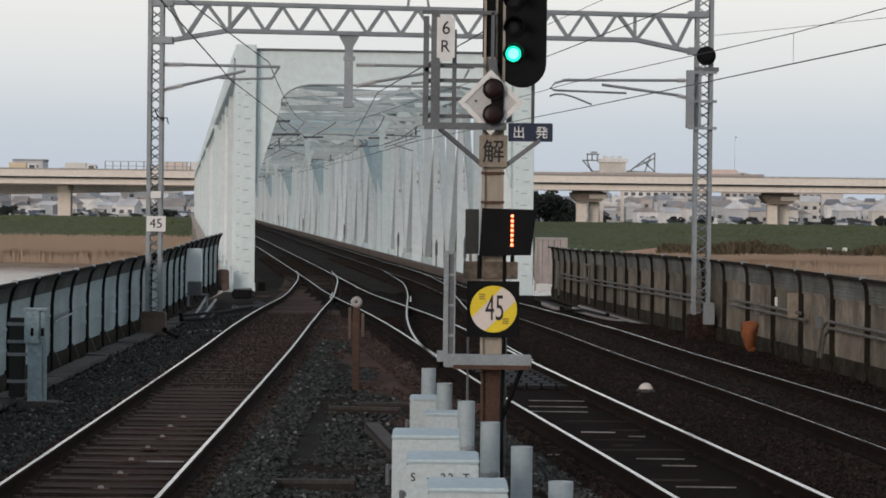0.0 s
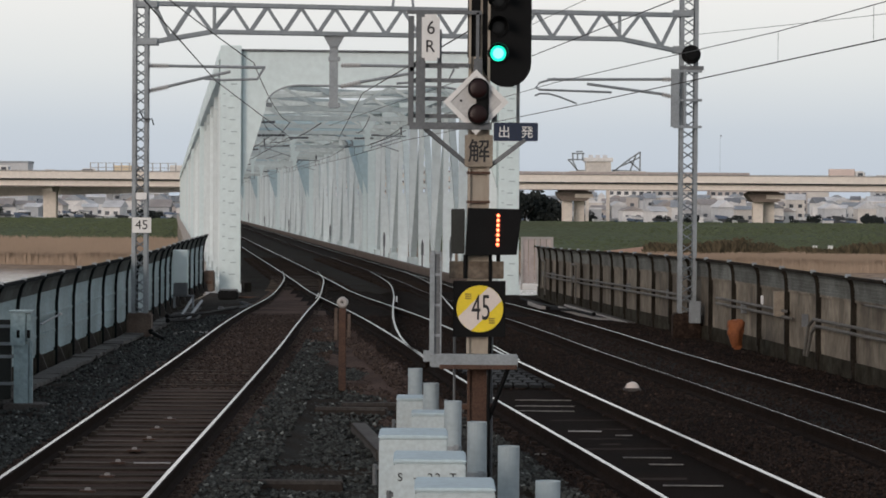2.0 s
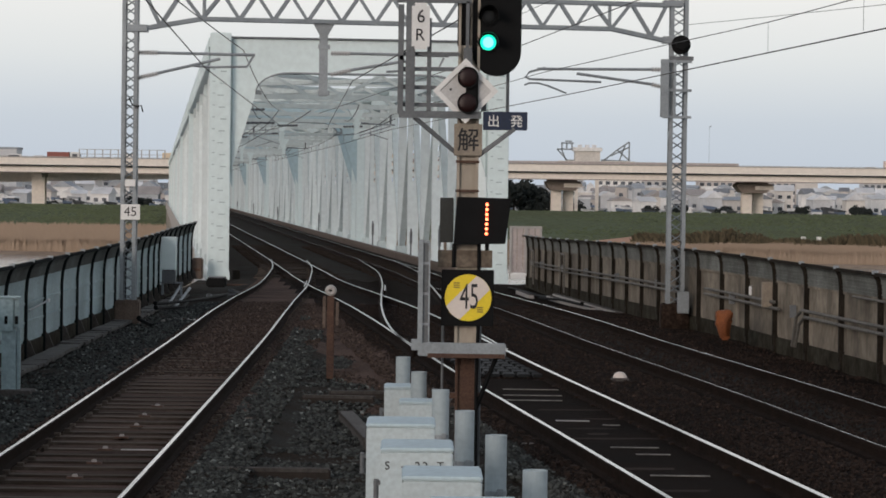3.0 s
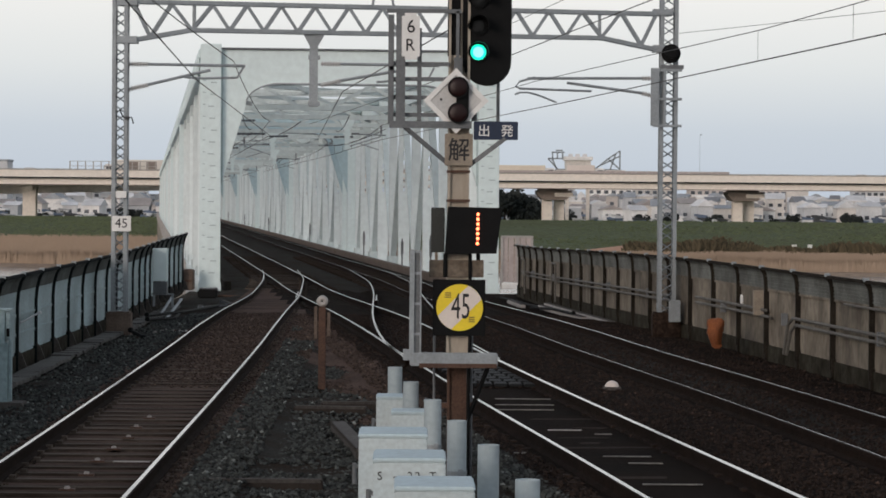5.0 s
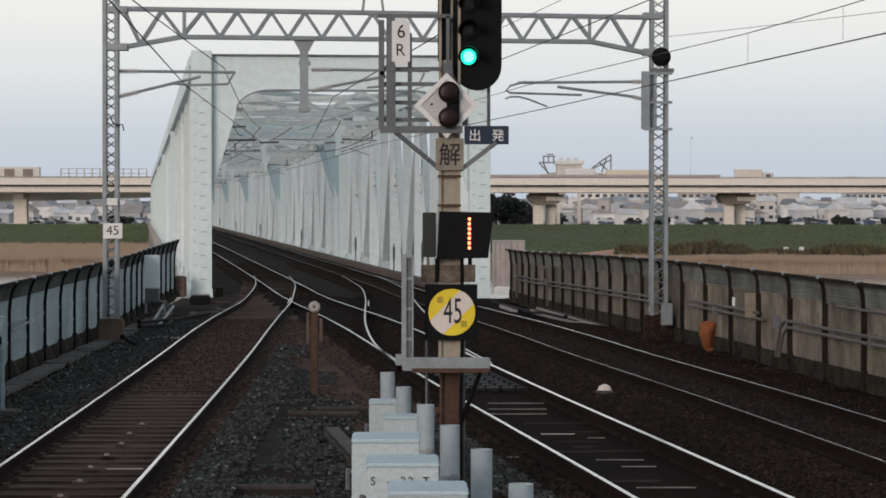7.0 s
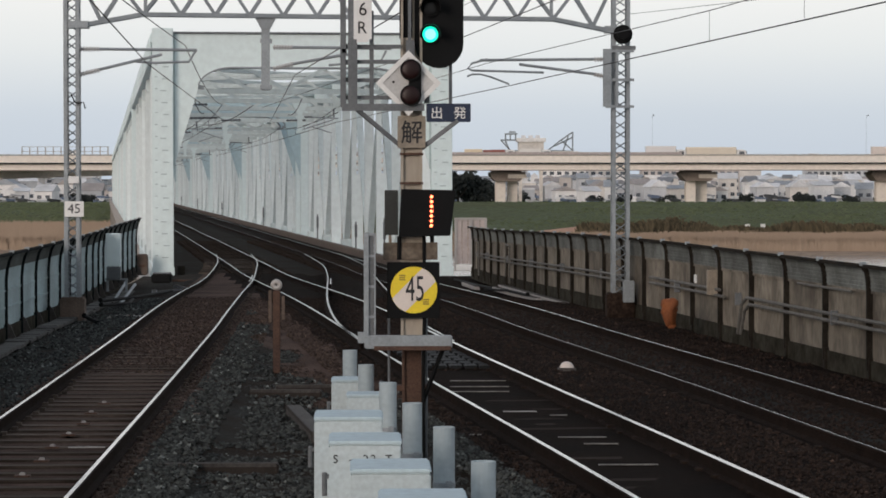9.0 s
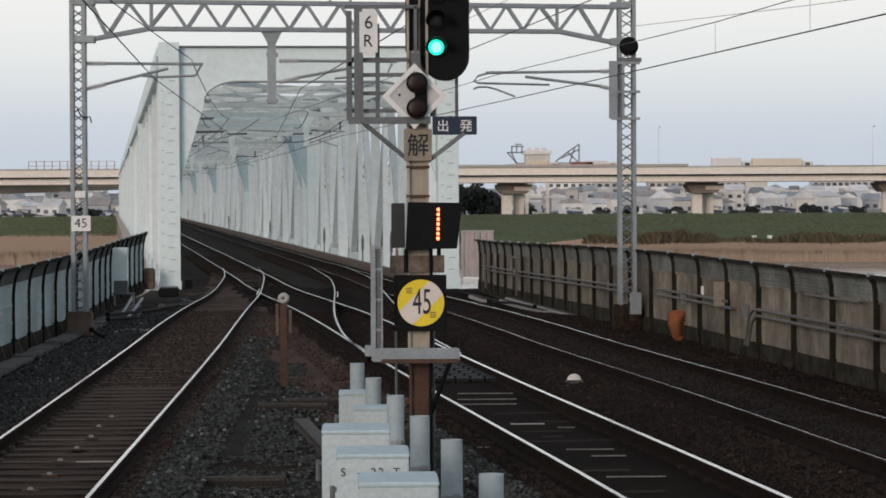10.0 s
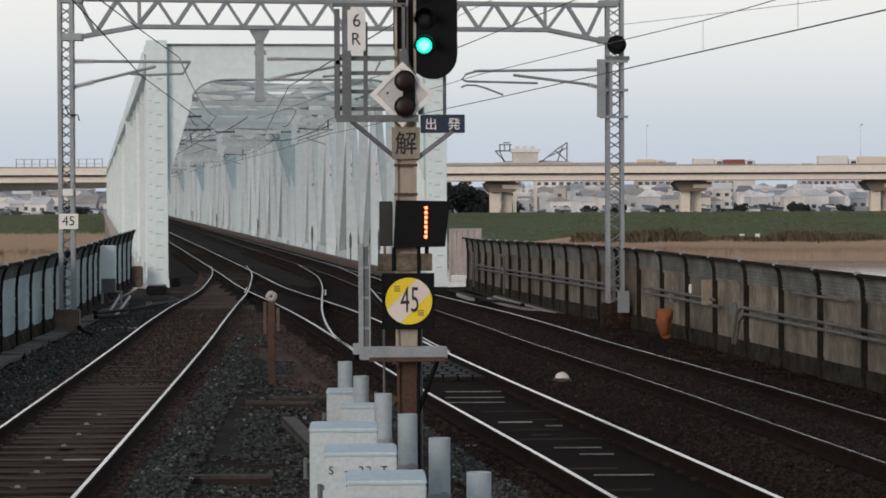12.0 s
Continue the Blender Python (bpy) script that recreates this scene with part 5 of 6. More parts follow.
def build_car(y, col, facing, label, tall=0.0):
    paint = mat("car_paint", col, 0.3, var=0.04, bump=0.0)
    t = thing("car", pose(0, y, 4.85, 0, 0, 0 if facing > 0 else 180), label, "car", "vehicles on the viaduct")
    h = 1.5 + tall
    bm = bmesh.new()
    bm_prism(bm, [(-2.1, 0.3), (2.1, 0.3), (2.15, 0.75), (1.1, 0.95), (0.5, h), (-1.4 - 0.4 * (tall > 0), h), (-2.05, 0.95)], -0.85, 0.85)
    part("body", bm, paint, t)
    for s in (-0.87, 0.85):
        boxpart("side_window", t, M_WINDOW, -1.5, 0.55, s, s + 0.02, 0.98, h - 0.15)
    wheels(t, (-1.3, 1.3), 0.32)
    return t


NEAR, FAR = VY - 5.0, VY + 4.0
TRAFFIC = [
    (build_truck(NEAR, 11.5, 3.45, (0.72, 0.68, 0.62), -1, "long white lorry with brown side panels", 2), 1.9, -11.1),
    (build_truck(FAR, 8.0, 3.3, (0.78, 0.76, 0.74), 1, "white box lorry driving on the viaduct"), -46.0, 11.8),
    (build_truck(FAR, 12.0, 3.1, (0.74, 0.66, 0.54), 1, "long cream lorry driving on the viaduct"), -36.0, 11.8),
    (build_truck(FAR, 7.0, 3.0, (0.75, 0.62, 0.56), 1, "pale pink box lorry driving on the viaduct"), 56.5, 13.1),
    (build_truck(FAR, 7.5, 3.2, (0.74, 0.66, 0.60), 1, "pale box lorry driving on the viaduct"), -52.5, 17.5),
    (build_truck(FAR, 6.5, 2.6, (0.28, 0.09, 0.07), 1, "red flat lorry driving on the viaduct"), -118.7, 16.2),
    (build_truck(FAR, 5.6, 2.7, (0.76, 0.64, 0.46), 1, "small pale yellow box lorry driving on the viaduct"), -83.2, 11.8),
    (build_truck(FAR, 6.2, 2.8, (0.76, 0.74, 0.70), 1, "small white box lorry driving on the viaduct"), -71.8, 11.8),
    (build_car(NEAR, (0.75, 0.75, 0.75), -1, "small white car driving on the viaduct"), -59.0, -10.5),
    (build_car(NEAR, (0.75, 0.74, 0.72), -1, "white van driving on the viaduct", 0.5), -42.5, -12.2),
    (build_car(NEAR, (0.05, 0.05, 0.06), -1, "dark car driving on the viaduct"), 66.0, -10.8),
    (build_car(NEAR, (0.70, 0.70, 0.70), -1, "silver car driving on the viaduct"), 118.0, -11.0),
    (build_car(NEAR, (0.08, 0.08, 0.09), -1, "dark grey car driving on the viaduct"), 205.0, -11.0),
]


def motions():
    for ob, x0, v in TRAFFIC:
        turn, y = (0, FAR) if v > 0 else (180, NEAR)
        walk(ob, [(t, pose(x0 + v * t, y, 4.85, 0, 0, turn)) for t in (0, 6, 12)])


# ---- lineside things ----
def small_plate(x, y, z, w, h, body, size, label, name="speed_plate"):
    t = thing(name, pose(x, y, z), label, "sign")
    boxpart("plate", t, M_WHITE, -w / 2, w / 2, -0.012, 0.0, -h / 2, h / 2, 0.004)
    boxpart("clip", t, M_DARKGALV, -0.03, 0.03, 0.0, 0.05, -0.03, 0.03)
    if body:
        text_part("numeral", body, size, t, M_INK, pose(0, -0.014, 0) @ FRONT)


small_plate(-5.42, 52.79, 1.885, 0.36, 0.29, "45", 0.25, "white speed plate with black numerals on a mast")
small_plate(-5.43, 52.79, 2.435, 0.20, 0.13, "", 0, "small blank white plate on a mast", "blank_plate")

lamp = thing("round_signal", pose(5.06, 54.36, 5.25), "black round repeater signal on a lattice mast", "signal")
bm = bmesh.new()
disc(bm, 0, 0, 0.185, -0.10, -0.02)
part("backboard", bm, M_BLACK, lamp)
bm = bmesh.new()
disc(bm, 0, 0.02, 0.12, -0.22, -0.10)
part("hood", bm, M_BLACK, lamp)
boxpart("bracket", lamp, M_DARKGALV, -0.2, 0.25, -0.05, 0.06, -0.30, -0.22)

rack = thing("weight_frame", pose(4.78, 54.35, 3.85), "grey steel channel frame bolted to a lattice mast", "bracket")
for x in (0.0, 0.17):
    boxpart("channel", rack, M_GALV, x - (0.10 if x == 0 else 0.025), x + (0.06 if x == 0 else 0.025), -0.05, 0.05, 0.0, 1.12, 0.004)
for z in (0.0, 0.52, 1.08):
    boxpart("crossbar", rack, M_GALV, -0.05, 0.5, -0.04, 0.04, z - 0.025, z + 0.025)

case = thing("trackside_cabinet", pose(-5.86, 66, -0.12), "light grey steel cabinet on an angle-iron stand by the fence", "cabinet")
boxpart("body", case, M_MINT, -0.17, 0.17, -0.15, 0.15, 0.50, 1.27, 0.01)
boxpart("lower_box", case, M_DARKGALV, -0.15, 0.17, -0.13, 0.15, 0.18, 0.48, 0.01)
for x in (-0.14, 0.3):
    boxpart("leg", case, M_GALV, x - 0.025, x + 0.025, -0.03, 0.03, -0.1, 0.2)
boxpart("stand_rail", case, M_GALV, -0.2, 0.33, -0.03, 0.03, 0.17, 0.21)

box = thing("lineside_switch_box", pose(-5.1, 35.1, -0.2), "grey steel switch box on a flat pedestal beside the fence", "switch box")
boxpart("pedestal", box, M_FENCE, -0.09, 0.09, -0.08, 0.08, 0.0, 0.80, 0.006)
boxpart("head", box, M_FENCE, -0.13, 0.06, -0.12, 0.12, 0.78, 1.20, 0.012)
boxpart("door", box, M_FENCE, 0.07, 0.125, -0.10, 0.10, 0.84, 1.18, 0.006)
boxpart("side_post", box, M_FENCE, 0.10, 0.135, -0.04, 0.04, 0.0, 0.84)
boxpart("base_plate", box, M_DARKCONC, -0.2, 0.3, -0.25, 0.2, -0.05, 0.06, 0.01)
boxpart("cable_riser", box, M_OLIVE, -0.34, -0.14, 0.02, 0.12, 0.10, 1.10, 0.01, "dark bundle of cables behind the box")
for z in (0.30, 0.64, 0.80, 1.02):
    boxpart("riser_band", box, M_GALV, -0.36, -0.10, 0.0, 0.13, z - 0.02, z + 0.02)
for x in (-0.03, 0.10):
    boxpart("lock", box, M_BLACK, x - 0.018, x + 0.018, -0.135, -0.115 if x < 0 else -0.10, 0.88, 0.98)
boxpart("cap", box, M_FENCE, -0.15, 0.145, -0.14, 0.14, 1.20, 1.225, 0.005)
lever = thing("wall_rod", pose(-5.86, 43.5, 0.55), "short white rod fixed to the panel fence", "rod")
bm = bmesh.new()
bm_rod(bm, (0.0, -1.2, -0.05), (0.05, 0.6, 0.03), 0.017)
part("bar", bm, M_GALV, lever)
bm = bmesh.new()
bm_rod(bm, (0.05, 0.6, 0.03), (0.05, 0.68, 0.03), 0.026)
part("knob", bm, M_WHITE, lever)

stake = thing("marker_post", pose(-1.183, 38.5, -0.2), "rusty marker post with a pale weathered lamp head", "post")
boxpart("post", stake, M_RUSTY, -0.05, 0.05, -0.05, 0.05, 0, 1.14, 0.01)
for x in (-0.09, 0.09):
    boxpart("side_plate", stake, M_FOOT, x - 0.02, x + 0.02, -0.05, 0.02, 0.74 if x > 0 else 0.7, 1.06 if x > 0 else 1.14)
bm = bmesh.new()
ring = []
for k in range(14):
    a = math.tau * k / 14
    w = 0.034 + 0.010 * noise.noise(Vector((k * 0.9, 1, 0)))
    ring.append([bm.verts.new(((0.047 + w * math.cos(b)) * math.cos(a), -0.03 + w * math.sin(b), 1.215 + (0.045 + w * math.cos(b)) * math.sin(a))) for b in (0, 0.785, 1.57, 2.356, 3.14, 3.93, 4.71, 5.5)])
for k in range(14):
    p, q = ring[k], ring[(k + 1) % 14]
    for b in range(8):
        bm.faces.new((p[b], p[(b + 1) % 8], q[(b + 1) % 8], q[b]))
bmesh.ops.recalc_face_normals(bm, faces=bm.faces)
part("lamp_head", bm, M_GALVRAIL, stake, "pale weathered head", smooth=True)

dome = thing("half_round_marker", pose(2.78, 38.0, -0.11), "cream half-round marker lying on the ballast", "marker")
bm = bmesh.new()
bmesh.ops.create_uvsphere(bm, u_segments=18, v_segments=10, radius=0.098, matrix=Matrix.Diagonal((1.0, 0.8, 0.95, 1)))
bmesh.ops.bisect_plane(bm, geom=list(bm.verts) + list(bm.edges) + list(bm.faces), plane_co=(0, 0, 0), plane_no=(0, 0, -1), clear_outer=True)
part("shell", bm, M_PINKWHITE, dome, smooth=True)
boxpart("foot", dome, M_DARKCONC, -0.12, 0.12, -0.1, 0.1, -0.08, 0.01, 0.01)

mats = thing("rubber_crossing_mat", pose(1.28, 40.6, -0.13), "black ribbed rubber mats between the rails", "mat")
for k in range(9):
    for j in range(5):
        boxpart("mat", mats, M_NET, -0.50 + j * 0.205 - 0.055 * k, -0.33 + j * 0.205 - 0.055 * k, k * 0.55 - 2.4, k * 0.55 - 1.95, 0, 0.045, 0.01)

for k in range(7):
    t = thing("sleeper_stud", pose(-3.02 + 0.025 * math.sin(k * 2.1), 24.85 + 1.31 * k, -0.145), "small pale clip standing on a sleeper", "stud", "studs on the sleepers")
    boxpart("stud", t, M_GALVRAIL, -0.026, 0.026, -0.02, 0.02, 0, 0.035, 0.008)
    boxpart("washer", t, M_RUSTY, -0.07, 0.07, -0.05, 0.05, -0.005, 0.012)
for x, y, w in ((-2.70, 27.4, 0.36), (1.77, 31.4, 0.38), (2.17, 30.9, 0.19), (2.23, 28.3, 0.49), (2.36, 27.6, 0.34), (2.44, 25.6, 0.55), (1.15, 28.6, 0.14), (1.49, 36.1, 0.72), (1.47, 35.1, 0.74), (1.42, 34.3, 0.76)):
    t = thing("painted_mark", pose(x, y, -0.142), "worn white paint stripe across a sleeper", "paint mark", "white marks on sleepers")
    boxpart("stripe", t, M_GALVRAIL if y in (27.4, 31.4) else M_MARK, -w / 2, w / 2, -0.022, 0.022, 0, 0.01)

for x, y, ln, ang, lab in ((-1.35, 25.8, 1.15, 90, "old dark timber baulk lying on the ballast"), (-0.95, 34.6, 0.9, 84, "old dark timber lying beside a post"), (-0.5, 35.4, 1.2, 95, "old dark timber lying on the ballast"), (-0.62, 30.6, 3.4, 6, "grey cable trough lid lying on the ballast")):
    t = thing("timber_baulk", pose(x, y, -0.26, 0, 0, ang), lab, "timber", "loose timbers")
    boxpart("baulk", t, M_PLANK if ang > 20 else M_DARKCONC, -0.09, 0.09, -ln / 2, ln / 2, 0, 0.13, 0.012)
    boxpart("edge_strip", t, M_DARKCONC if ang > 20 else M_PLANK, -0.095, -0.085, -ln / 2 + 0.02, ln / 2 - 0.02, 0.10, 0.135)

# cable pipes along the wall, frames, orange cover
M_PIPE = mat("dusty_grey_pipe", (0.145, 0.14, 0.128), 0.8, var=0.4, scale=3, grain=20, bump=0.05)
pipes = thing("cable_pipes", pose(0, 0, 0), "pair of grey cable pipes fixed along the panel wall", "pipes")
for dz, r, ya, yb in ((0.62, 0.028, 24, 44.3), (0.52, 0.028, 24, 44.1), (0.66, 0.028, 46.3, 52.5), (0.56, 0.028, 46.0, 52.5), (0.60, 0.028, 54.8, 86), (0.50, 0.028, 54.8, 86), (0.98, 0.02, 38, 41)):
    bm = bmesh.new()
    bm_path(bm, [(along(WALL, ya + (yb - ya) * k / 24) - 0.09, ya + (yb - ya) * k / 24, wall_base(ya + (yb - ya) * k / 24) + dz) for k in range(25)] + ([(along(WALL, yb) - 0.13, yb + 0.3, wall_base(yb) + dz - 0.12), (along(WALL, yb) - 0.16, yb + 0.55, wall_base(yb) + 0.02)] if 44 < yb < 45 else []), r)
    part("pipe", bm, M_PIPE, pipes)
for y in (27, 33, 39, 45, 50, 58, 64, 70, 76, 82):
    x = along(WALL, y)
    boxpart("pipe_clip", pipes, M_DARKGALV, x - 0.12, x - 0.02, y - 0.03, y + 0.03, wall_base(y) + 0.47, wall_base(y) + 0.67)

cover = thing("orange_cover", pose(5.21, 47.3, -0.03), "faded orange sack-like cover hung low on the wall", "cover")
bm = bmesh.new()
bm_prism(bm, [(-0.09, 0.0), (0.10, 0.0), (0.105, 0.26), (0.15, 0.31), (0.14, 0.46), (0.02, 0.44), (-0.13, 0.47), (-0.14, 0.30), (-0.10, 0.24)], -0.13, 0.13)
bmesh.ops.bevel(bm, geom=list(bm.edges), offset=0.035, segments=2, affect="EDGES")
for v in bm.verts:
    v.co += Vector((1, 0.4, 0.8)) * 0.06 * noise.noise(v.co * 7)
part("sack", bm, M_ORANGE, cover, smooth=True)
boxpart("hem", cover, M_ORANGE, -0.06, 0.10, -0.1, 0.1, -0.05, 0.06, 0.03)
for x, y, z, w, h, m, lab in ((6.00, 46.7, 0.51, 0.22, 0.42, M_PLATE, "tan junction box on the wall"), (5.72, 46.9, 0.70, 0.035, 0.15, M_WHITE, "small white tag on the wall"), (5.28, 54.1, 0.05, 0.22, 0.42, M_GALV, "grey meter box beside a mast")):
    t = thing("junction_box", pose(x - 0.12, y, z), lab, "box")
    boxpart("case", t, m, -w / 2, w / 2, -0.08, 0.08, 0, h, 0.01)
    boxpart("cover_plate", t, m, -w / 2 + 0.015, w / 2 - 0.015, -0.09, -0.08, 0.02, h - 0.02)
for k, (y, w) in enumerate(((83.5, 1.2), (74.0, 0.9))):
    t = thing("handrail_frame", pose(along(WALL, y) - 0.2, y, wall_base(y)), "pale tubular handrail frame against the wall", "handrail", "handrails")
    bm = bmesh.new()
    bm_path(bm, [(-0.05, -w, 0.0), (-0.05, -w, 0.98), (-0.05, w, 0.98), (-0.05, w * 1.3, 0.1)], 0.028)
    part("frame", bm, M_PIPE, t)
    bm = bmesh.new()
    bm_path(bm, [(-0.05, -w, 0.6), (-0.05, w, 0.6)], 0.022)
    part("rail", bm, M_PIPE, t)

scrn = thing("end_screen", pose(3.55, 91.5, -0.62), "pinkish grey corrugated screen between bridge and wall", "screen")
for k in range(5):
    boxpart("screen_sheet", scrn, M_GREYPANEL, -0.48 + k * 0.195, -0.30 + k * 0.195, -0.03 + 0.02 * (k % 2), 0.0 + 0.02 * (k % 2), 0.22, 1.68)
for x in (-0.5, 0.0, 0.48):
    boxpart("screen_post", scrn, M_GALVRAIL, x - 0.04, x + 0.04, -0.08, 0.03, 0, 1.74)
boxpart("screen_rail", scrn, M_GALVRAIL, -0.5, 0.5, -0.06, 0.03, 1.66, 1.74)
boxpart("kerb", scrn, M_WHITE, -0.5, 0.35, -0.12, 0.1, 0.0, 0.2, 0.02, "white painted kerb")

# clutter at the foot of the bridge
for x, y, w, h, lab, m in ((-7.35, 93.6, 0.36, 0.5, "rust-stained concrete bearing block at the bridge foot", M_FOOT), (-7.75, 93.2, 0.4, 0.62, "pale concrete bearing block at the bridge foot", M_CONC)):
    t = thing("bearing_block", pose(x, y, grade(y) - 0.2), lab, "block", "bridge foot blocks")
    boxpart("block", t, m, -w / 2, w / 2, -0.3, 0.3, 0, h + 0.2, 0.04)
    boxpart("pad", t, M_RUSTY, -w / 2 + 0.05, w / 2 - 0.05, -0.31, -0.2, h * 0.5, h * 0.75, 0.02)
for x, y, ln, ang in ((-5.2, 70, 2.6, 4), (-5.0, 72, 2.0, -14), (-4.9, 76, 3.0, 10), (4.12, 68.0, 10.6, 5.4), (3.78, 69.0, 7.0, 5.8), (3.05, 79, 3.5, 4)):
    t = thing("cable_duct", pose(x, y, grade(y) - 0.22, 0, 0, ang), "grey cable duct lying beside the rails", "duct", "cable ducts")
    boxpart("duct", t, M_DARKGALV if x < 0 else M_GALVRAIL, -0.07, 0.07, -ln / 2, ln / 2, 0, 0.10, 0.01)
    boxpart("duct_lid", t, M_DARKCONC, -0.05, 0.05, -ln / 2 + 0.05, ln / 2 - 0.05, 0.10, 0.115)
for x0, y0, x1, y1 in ((-5.62, 62.6, -5.95, 70.5), (-5.45, 62.9, -5.6, 69.0)):
    t = thing("lying_pole", pose(x0, y0, grade(66) - 0.19), "thin pale pole lying on the ballast beside the fence", "pole", "lying poles")
    bm = bmesh.new()
    bm_rod(bm, (0, 0, 0), (x1 - x0, y1 - y0, 0.22), 0.035, 8)
    part("shaft", bm, M_GALV, t)
    bm = bmesh.new()
    bm_rod(bm, (0, -0.05, 0), (0, 0.06, 0.0), 0.05, 8)
    part("end_cap", bm, M_DARKGALV, t)
t = thing("concrete_slab", pose(-4.45, 53.6, -0.235, 0, 0, -6), "pale flat concrete slab beside the mast footing", "slab")
boxpart("slab", t, M_CONC, -0.36, 0.36, -0.45, 0.45, 0, 0.07, 0.012)
boxpart("lifting_eye", t, M_RUSTY, -0.03, 0.03, -0.04, 0.04, 0.07, 0.085)
t = thing("point_machine", pose(-6.15, 86.0, grade(86) - 0.22), "dark greasy point machine beside the turnout", "point machine")
boxpart("housing", t, M_BLACK, -0.3, 0.3, -0.4, 0.4, 0, 0.28, 0.04)
boxpart("cover_lid", t, M_DARKGALV, -0.26, 0.26, -0.36, 0.36, 0.28, 0.31, 0.01)
bm = bmesh.new()
bm_rod(bm, (0.3, 0, 0.06), (0.95, 0, 0.06), 0.03)
part("drive_rod", bm, M_RUSTY, t)


M_TROUGH = mat("grimy_trough_concrete", (0.095, 0.093, 0.086), 0.9, var=0.4, scale=3, grain=25, bump=0.2, tint=(0.045, 0.042, 0.04), per=0.3)


# ---- loose ballast stones ----
def build_stones():
    """Crushed stone on the bed, grey and rust-brown."""
    rng = np.random.default_rng(4)
    base = np.array([(1, 0, 0), (-1, 0, 0), (0, 1, 0), (0, -1, 0), (0, 0, 0.8), (0, 0, -0.8)])
    tri = np.array([(0, 2, 4), (2, 1, 4), (1, 3, 4), (3, 0, 4), (2, 0, 5), (1, 2, 5), (3, 1, 5), (0, 3, 5)])
    n = 110000
    ys = 20.5 + 44 * rng.random(n) ** 1.8
    ks = np.linspace(20, 66, 93)
    lo, hi = np.interp(ys, ks, [along(FENCE, k) + 0.2 for k in ks]), np.interp(ys, ks, [min(along(WALL, k) - 0.1, 0.2 * k) for k in ks])
    xs = lo + (hi - lo) * rng.random(n)
    lines = [np.interp(ys, ks, [along(t, k) for k in ks]) for t in (TRACK_L, TRACK_M, TRACK_R)]
    near = np.min([np.abs(xs - c) for c in lines], axis=0)
    keep = (np.abs(near - 0.715) > 0.09) & ~((near < 0.6) & (ys < 38) & (np.abs(xs - lines[2]) > 0.6))
    xs, ys, near = xs[keep], ys[keep], near[keep]
    kinds = np.array([bed_kind(x, y) for x, y in zip(xs, ys)])
    for name, sel, material, label in (("ballast_stones", kinds == 0, M_PEBBLE, "loose crushed stone ballast, dark with paler chips"), ("brown_ballast_stones", kinds == 1, M_TANPEBBLE, "dusty brown ballast stones round the joining track"), ("rusty_ballast_stones", kinds > 1, M_RUSTPEBBLE, "dark rust-brown fouled ballast stones between the tracks")):
        x, y = xs[sel], ys[sel]
        m = len(x)
        z = np.array([grade(b) - 0.22 + bed_rise(a, b) for a, b in zip(x, y)]) + rng.random(m) * 0.018 - 0.004
        s = (0.016 + 0.020 * rng.random(m)) * (1.0 if name == "ballast_stones" else 0.8)
        pts = base[None] * (0.65 + 0.7 * rng.random((m, 6, 1))) * s[:, None, None]
        a, tilt = rng.random(m) * math.tau, rng.normal(0, 0.5, m)
        c, sn, ct, st = np.cos(a)[:, None], np.sin(a)[:, None], np.cos(tilt)[:, None], np.sin(tilt)[:, None]
        px, py, pz = pts[..., 0] * c - pts[..., 1] * sn, pts[..., 0] * sn + pts[..., 1] * c, pts[..., 2]
        px, pz = px * ct - pz * st, px * st + pz * ct
        v = np.stack([px + x[:, None], py + y[:, None], pz + z[:, None]], -1).reshape(-1, 3)
        me = bpy.data.meshes.new(name)
        me.from_pydata(v.tolist(), [], (tri[None] + (np.arange(m) * 6)[:, None, None]).reshape(-1, 3).tolist())
        me.materials.append(material)
        tagged(new(name, me), label, "ballast", kind="stuff")


def island_mat(name, dark, light, rough=0.9, bright=0.93, peak=1.1):
    """Stones or leaves, each with its own shade."""
    m = bpy.data.materials.new(name)
    m.use_nodes = True
    n, l = m.node_tree.nodes, m.node_tree.links
    b = n["Principled BSDF"]
    b.inputs["Roughness"].default_value, b.inputs["Specular IOR Level"].default_value = rough, 0.2
    g, r = n.new("ShaderNodeNewGeometry"), n.new("ShaderNodeValToRGB")
    l.new(g.outputs["Random Per Island"], r.inputs[0])
    r.color_ramp.elements[0].color, r.color_ramp.elements[1].color = (*dark, 1), (*[c * peak for c in light], 1)
    e = r.color_ramp.elements.new(bright)
    e.color = (*light, 1)
    l.new(r.outputs[0], b.inputs["Base Color"])
    return m


M_PEBBLE = island_mat("crushed_stone", (0.0145, 0.0155, 0.0145), (0.078, 0.083, 0.077), bright=0.965, peak=3.0)
M_RUSTPEBBLE = island_mat("rusty_stone", (0.0105, 0.0068, 0.0052), (0.034, 0.0215, 0.0155), bright=0.985, peak=3.0)
M_TANPEBBLE = island_mat("brown_stone", (0.028, 0.0190, 0.0145), (0.088, 0.061, 0.047), bright=0.98, peak=2.0)
M_BLADE = island_mat("reed_blades", (0.325, 0.248, 0.184), (0.355, 0.272, 0.203), bright=0.97)
M_SCRUB = island_mat("scrub_leaves", (0.048, 0.041, 0.025), (0.125, 0.100, 0.062), bright=0.97)
M_TREE = island_mat("tree_leaves", (0.014, 0.018, 0.018), (0.045, 0.052, 0.048), bright=0.97)
M_GRASSBLADE = island_mat("grass_tufts", (0.088, 0.108, 0.060), (0.112, 0.134, 0.074), bright=0.97)
build_stones()


